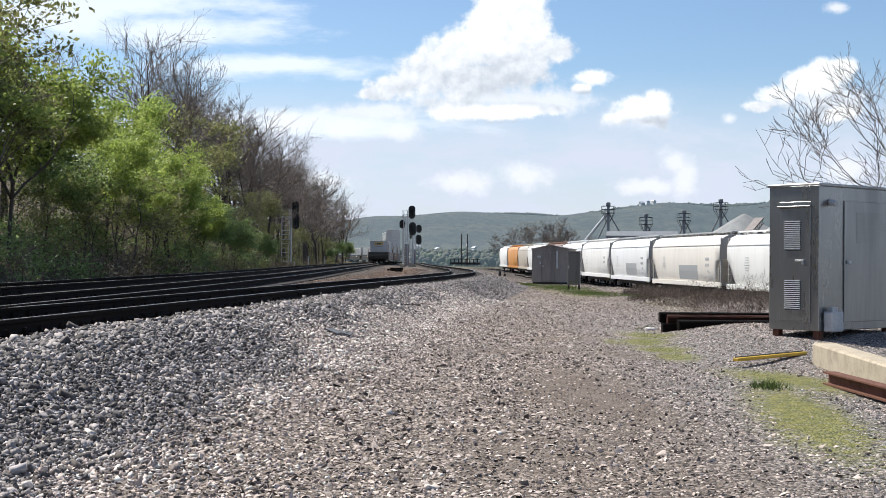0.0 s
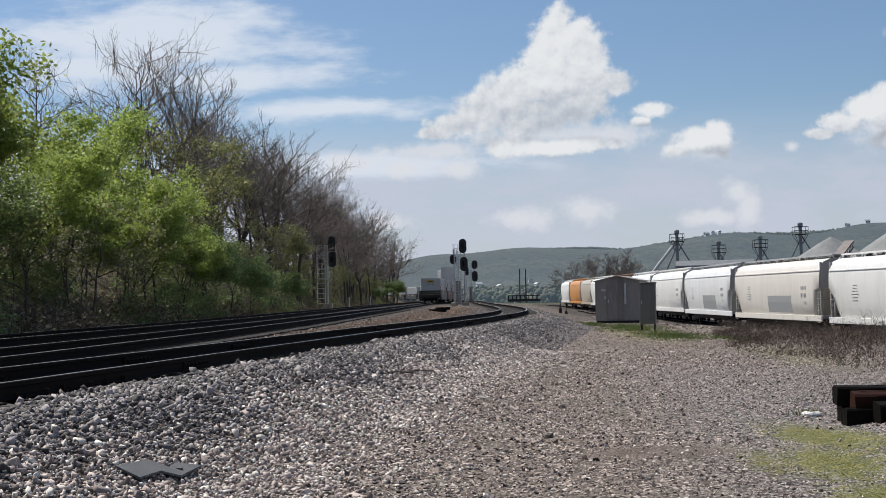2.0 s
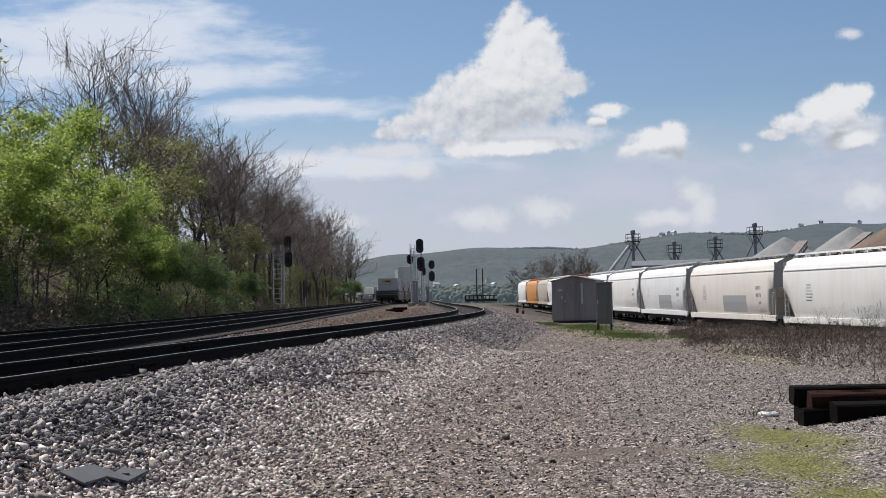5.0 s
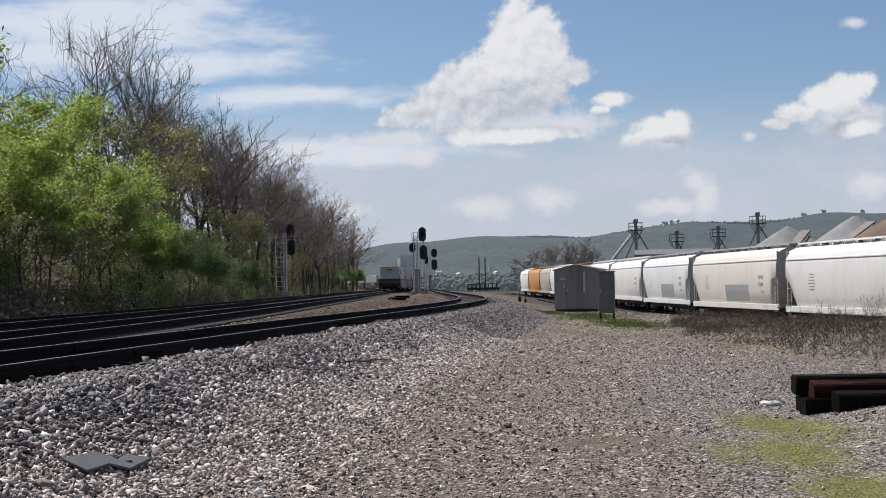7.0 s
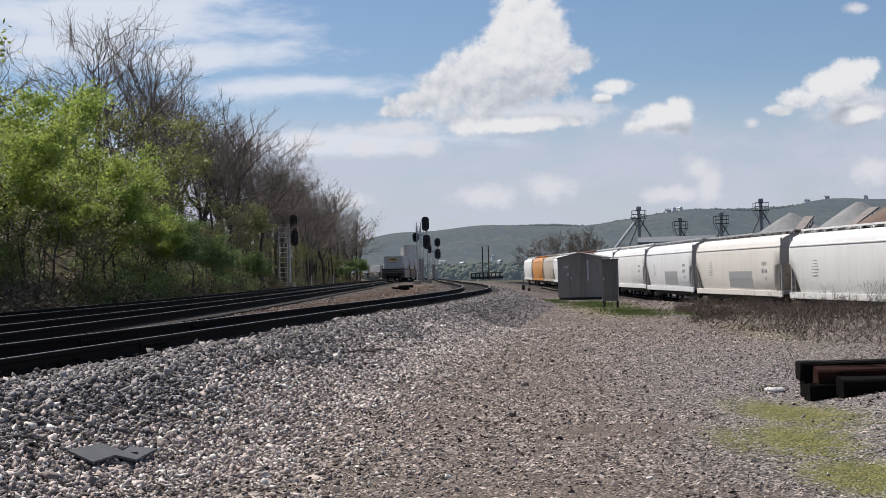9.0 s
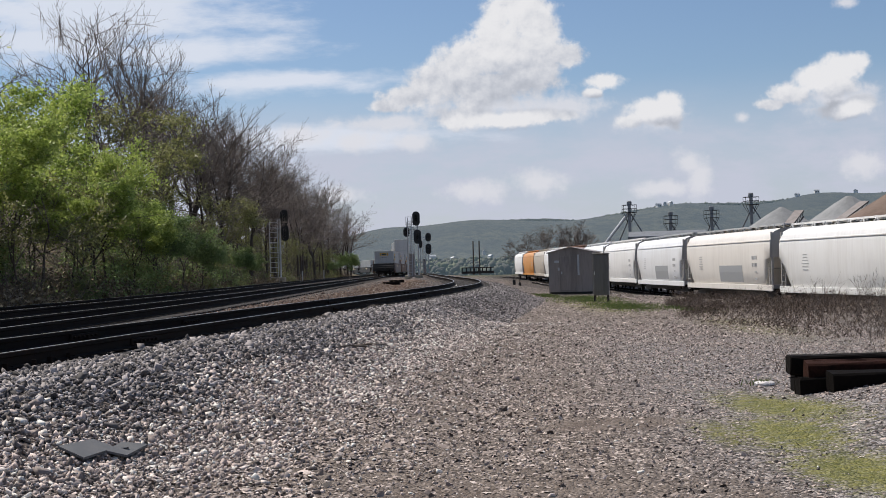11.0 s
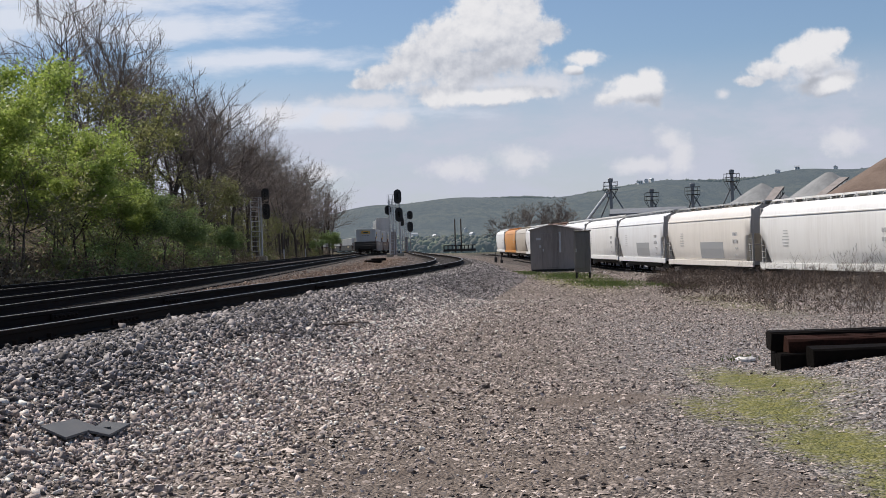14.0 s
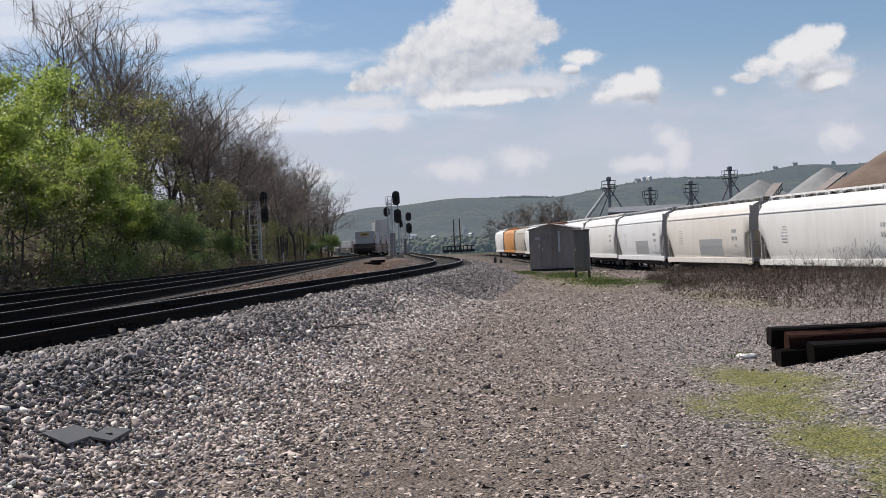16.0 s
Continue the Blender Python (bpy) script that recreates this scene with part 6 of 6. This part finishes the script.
# ------------------------------------------------------------ gravel piles, conveyors, elevator towers
def pile_material(name, a, b):
    m, n, k = material(name, 0.95)
    at = n.add("ShaderNodeTexCoord").outputs["Object"]
    col = n.mix(n.smooth(n.noise(n.vec("MULTIPLY", at, (1, 1, 0.3)), 0.5, 6.0, 0.7), 0.35, 0.65), a, b)
    n.link(col, k.inputs["Base Color"])
    bump(n, k, n.noise(at, 3.0, 5.0), 0.6, 0.15)
    return m


def pile(x, y, top, radius, mat, label, seed, flat_top=0.0):
    m = Mesh()
    rng = random.Random(seed)
    k = 40
    wob = [rng.uniform(-0.05, 0.05) for _ in range(k)]
    rings = []
    for j in range(12):
        t = j / 11
        r = flat_top + (radius - flat_top) * t
        z = top * (1 - t) - (0.04 * top * math.sin(t * math.pi)) + (-0.2 if j == 11 else 0) - (0.12 if j == 0 else 0)
        rings.append([(r * (1 + wob[i] * t) * math.cos(2 * math.pi * i / k) + (0.05 if r == 0 else 0), r * (1 + wob[i] * t) * math.sin(2 * math.pi * i / k), z + rng.uniform(-0.04, 0.04)) for i in range(k)])
    m.loft(rings, caps=False)
    m.quad(rings[0])
    ob = part("gravel_mound", m, mat, None, "", True)
    ob.location = (x, y, -1.2)
    return tagged(ob, label, "gravel pile")


GREY_PILE = pile_material("grey_crushed_stone", (0.20, 0.205, 0.205), (0.27, 0.275, 0.275))
BROWN_PILE = pile_material("brown_earth", (0.12, 0.083, 0.062), (0.17, 0.122, 0.094))
pile(31.9, 131, 8.2, 14.5, GREY_PILE, "grey conical heap of crushed stone", 1, 0.12)
pile(37.6, 127, 8.9, 15, GREY_PILE, "large grey heap of crushed stone", 2, 0.3)
pile(35.7, 100, 9.3, 17.4, BROWN_PILE, "brown heap of earth behind the cars", 3, 0.4)


def conveyor(a, b, label):
    t = thing("conveyor", label, "conveyor")
    a, b = Vector(a), Vector(b)
    d = (b - a).normalized()
    up = Vector((0, 0, 1))
    s = d.cross(up).normalized() * 0.45
    m = Mesh()
    for o in (s, -s):
        for h in (0, 0.55):
            m.tube(a + o + up * h, b + o + up * h, 0.06, None, 5)
        k = 10
        for j in range(k):
            p, q = a.lerp(b, j / k) + o, a.lerp(b, (j + 1) / k) + o + up * 0.55
            m.tube(p, q, 0.035, None, 4)
    part("truss", m, BLACK, t)
    belt = Mesh().loft([[p + s + up * 0.5, p - s + up * 0.5, p - s + up * 0.62, p + s + up * 0.62] for p in (a, b)])
    part("belt", belt, DARK_BOX, t)
    mid = a.lerp(b, 0.6)
    for o in (s, -s):
        part("leg", Mesh().tube(mid + o, Vector((mid.x, mid.y, -1.3)) + o * 3, 0.08, None, 6), BLACK, t)


conveyor((27.5, 117, 2.2), (32.4, 126, 5.7), "dark inclined conveyor reaching the grey heap")
conveyor((29.5, 112, 2.3), (37.2, 121, 6.2), "dark inclined conveyor reaching the large heap")


def elevator(x, y, top, label, spout=None):
    t = thing("elevator_tower", label, "tower", Matrix.Translation((x, y, -1.2)), "grain elevator towers")
    h = top + 1.2
    leg = Mesh().box((0, 0, h / 2 - 0.3), (0.4, 0.4, h - 0.6), None, 0.03)
    part("leg_casing", leg, GALV_DARK, t)
    hd = Mesh().box((0, 0, h - 0.35), (0.62, 0.5, 0.6), None, 0.1)
    part("head", hd, GALV_DARK, t)
    p = Mesh()
    z = h - 1.6
    p.box((0, 0, z), (1.7, 1.6, 0.06))
    for sx in (-0.85, 0.85):
        for sy in (-0.8, 0.8):
            p.tube((sx, sy, z), (sx, sy, z + 1.0), 0.03, None, 5)
            p.tube((sx, sy, z), (sx * 0.3, sy * 0.25, z - 1.2), 0.035, None, 5)
    for zz in (z + 0.5, z + 1.0):
        for sy in (-0.8, 0.8):
            p.tube((-0.85, sy, zz), (0.85, sy, zz), 0.03, None, 5)
        for sx in (-0.85, 0.85):
            p.tube((sx, -0.8, zz), (sx, 0.8, zz), 0.03, None, 5)
    part("platform", p, BLACK, t)
    m = Mesh()
    for sx, sy in ((2.2, 0), (-1.2, 1.6)):
        m.tube((0.2, 0, z - 0.2), (sx, sy, z - 3.6), 0.09, None, 6)
    part("side_spout", m, GALV_DARK, t)
    if spout:
        part("spout", Mesh().tube((0, 0, h - 1.5), spout, 0.2, None, 10), GALV, t, "long pale sloping spout")


GALV_DARK = worn("weathered_galvanised_steel", (0.23, 0.24, 0.25), (0.13, 0.13, 0.13), 0.6, 0.5, 1.0, 0.6)
elevator(21.4, 170, 9.9, "grey grain elevator leg with platform and long spout", (-3.2, 0, 5.6))
elevator(27.1, 172, 8.4, "grey grain elevator leg with platform")
elevator(32.2, 170, 8.9, "grey grain elevator leg with railed platform")
elevator(37.0, 168, 10.4, "tall grey grain elevator leg with railed platform")


def shed():
    t = thing("grain_shed", "long low grey metal shed behind the hopper cars", "shed", Matrix.Translation((25.2, 163, -1.2)) @ Matrix.Rotation(radians(-8), 4, "Z"))
    part("wall", Mesh().box((0, 0, 2.9), (9.0, 7, 5.8)), DARK_BOX, t)
    part("roof", Mesh().loft([[(e * 4.8, -3.9, 6.0), (e * 4.8, 0, 6.8), (e * 4.8, 3.9, 6.0)] for e in (-1, 1)]), GALV_DARK, t, "weathered corrugated roof")
    part("fascia", Mesh().box((0, -3.8, 5.95), (9.7, 0.1, 0.3)), GALV_DARK, t)


shed()


# ------------------------------------------------------------ loose stone
CUBE = np.array([(-1, -1, -1), (1, -1, -1), (1, 1, -1), (-1, 1, -1), (-1, -1, 1), (1, -1, 1), (1, 1, 1), (-1, 1, 1)], float)
CUBE_F = np.array([(3, 2, 1, 0), (4, 5, 6, 7), (0, 1, 5, 4), (1, 2, 6, 5), (2, 3, 7, 6), (3, 0, 4, 7)])


OCTA = np.array([(1, 0, 0), (0, 1, 0), (-1, 0, 0), (0, -1, 0), (0, 0, 1), (0, 0, -1)], float) * 1.35
OCTA_F = np.array([(0, 1, 4), (1, 2, 4), (2, 3, 4), (3, 0, 4), (1, 0, 5), (2, 1, 5), (3, 2, 5), (0, 3, 5)])


CHIP = np.array([(1, 0.2, -0.6), (-0.1, 1, -0.6), (-1, -0.15, -0.6), (0.15, -1, -0.6), (0.2, 0.1, 0.9)], float) * 1.25
CHIP_F = np.array([(0, 1, 4), (1, 2, 4), (2, 3, 4), (3, 0, 4)])


def stones(name, label, x, y, size, mat, seed, sink=0.3, fine=False, chip=False):
    """Angular stones lying on the ground, one mesh."""
    shape, faces = (CHIP, CHIP_F) if chip else (OCTA, OCTA_F) if fine else (CUBE, CUBE_F)
    nv = len(shape)
    g = np.random.RandomState(seed)
    n = len(x)
    s = size * g.lognormal(0, 0.33, n)
    v = shape[None] * (1 + g.uniform(-0.45, 0.25, (n, nv, 3))) + g.normal(0, 0.12, (n, nv, 3))
    v = v * (np.stack([g.uniform(0.8, 1.5, n), g.uniform(0.6, 1.0, n), g.uniform(0.3, 0.6, n)], 1) * s[:, None])[:, None]
    q = g.normal(0, 1, (n, 4))
    q[:, 0] += 0.6
    if not chip:
        q[:, 1:3] *= 0.5
    if chip:
        q[:, 1:3] *= 0.22
        v[:, :, 2] *= 0.6
    q /= np.linalg.norm(q, axis=1, keepdims=True)
    a, b, c, d = q.T
    m = np.stack([1 - 2 * (c * c + d * d), 2 * (b * c - a * d), 2 * (b * d + a * c), 2 * (b * c + a * d), 1 - 2 * (b * b + d * d), 2 * (c * d - a * b),
                  2 * (b * d - a * c), 2 * (c * d + a * b), 1 - 2 * (b * b + c * c)], 1).reshape(-1, 3, 3)
    v = np.einsum("nij,nkj->nki", m, v)
    v += np.stack([x, y, ground_z(x, y) + s * sink], 1)[:, None]
    f = (faces[None] + np.arange(n)[:, None, None] * nv).reshape(-1, faces.shape[1])
    ob = new(name, soup(name, v.reshape(-1, 3), f, mat))
    return tagged(ob, label, "gravel", "", "stuff")


def spread(gen, n, y0, y1, power=1.0):
    return y0 + (y1 - y0) * gen.uniform(0, 1, n) ** power


g = np.random.RandomState(77)
y = spread(g, 104000, -5, 36, 1.3)
s = np.where(g.uniform(0, 1, len(y)) < 0.8, 0.25 + 2.7 * g.uniform(0, 1, len(y)), 2.4 + g.exponential(1.1, len(y))) + 0.3 * np.sin(y * 1.3) + g.normal(0, 0.2, len(y))
s = np.maximum(s, 0.2)
x = near_x(y) + 0.75 + s
dark = s + 0.3 * np.sin(y * 0.9) + g.normal(0, 0.3, len(y)) < 1.8 + 1.3 * step(8, 2, y)
bulk = np.clip(0.0205 - 0.0022 * s, 0.010, 0.021)
stones("ballast_stones", "dark grey angular ballast high on the track shoulder", x[dark], y[dark], bulk[dark], DARK_STONE, 78, 0.6)
stones("ballast_stones", "coarse grey-brown ballast at the foot of the track shoulder", x[~dark], y[~dark], bulk[~dark], STONE, 86, 0.45)
y = spread(g, 26000, 30, 62, 1.2)
s = 0.4 + 2.8 * g.uniform(0, 1, len(y)) ** 1.1
stones("ballast_stones", "grey ballast farther along the track shoulder", near_x(y) + 0.75 + s, y, 0.021, DARK_STONE, 87, 0.25, True)
y = spread(g, 9000, 8, 70, 1.2)
stones("track_ballast", "dark ballast stones between the rails", near_x(y) + g.uniform(-1.9, 0.75, len(y)), y, 0.022, STONE, 79, 0.0, True)
y = spread(g, 12000, 22, 110, 1.2)
stones("rusty_ballast", "rusty ballast between the tracks", (near_x(y) + main_x(y)) / 2 + g.normal(0, 0.9, len(y)), y, 0.024, RUSTY_STONE, 80, 0.2, True)
y = spread(g, 230000, -5.5, 32, 1.2)
x = near_x(y) + 2.9 + (8.6 - near_x(y) - 2.9) * g.uniform(0, 1, len(y))
keep = np.maximum(1.3 * mossy(x, y), 0.95 * worn_dirt(x, y)) < g.uniform(0.15, 1.1, len(y))
x, y = x[keep], y[keep]
stones("gravel", "small grey-brown gravel of the path", x, y, 0.0158 - 0.0045 * step(-1.5, 2.5, x + 0.6 * np.sin(y * 0.8)), PEBBLE, 81, 0.25, False, True)
y = spread(g, 3500, -5.5, 42, 1.1)
x = near_x(y) + 2.6 + (8.5 - near_x(y) - 2.6) * g.uniform(0, 1, len(y)) ** 1.8
keep = mossy(x, y) < 0.25
x, y = x[keep], y[keep]
stones("gravel", "larger loose stones strewn on the path", x, y, 0.0135, PEBBLE, 82, 0.3, True)
y = spread(g, 26000, 27, 75, 1.3)
x = near_x(y) + 2.8 + (7.5 - near_x(y) - 2.8) * g.uniform(0, 1, len(y))
stones("gravel", "grey-brown gravel of the path farther off", x, y, 0.017, PEBBLE, 83, 0.3, False, True)
y = spread(g, 9000, 50, 120, 1.2)
stones("ballast_stones", "coarse ballast along the curving siding", near_x(y) + 1.3 + np.abs(g.normal(0, 1.0, len(y))), y, 0.021, DARK_STONE, 84, 0.3, False, True)
y = spread(g, 14000, 44, 150, 1.2)
x = 7.0 + (yard_x(y) - 1.2 - 7.0) * g.uniform(0, 1, len(y))
stones("gravel", "dull grey gravel of the yard beside the cars", x, y, 0.034, PEBBLE, 85, 0.25, False, True)
y = spread(g, 60, 3.5, 30, 1.2)
stones("coal_lumps", "black clods scattered on the gravel path", g.uniform(-2.6, 3.0, len(y)), y, 0.014, BLACK, 88, 0.35)
# thinner stone behind the start of the path
y = g.uniform(-17, -4.6, 16000)
s = 0.25 + 2.9 * g.uniform(0, 1, len(y))
stones("ballast_stones", "dark ballast on the shoulder back along the track", near_x(y) + 0.75 + s, y, 0.019, DARK_STONE, 89, 0.5, True)
y = g.uniform(-17, -5, 22000)
stones("gravel", "gravel of the path back along the track", near_x(y) + 3.0 + 11.0 * g.uniform(0, 1, len(y)), y, 0.014, PEBBLE, 90, 0.25, False, True)
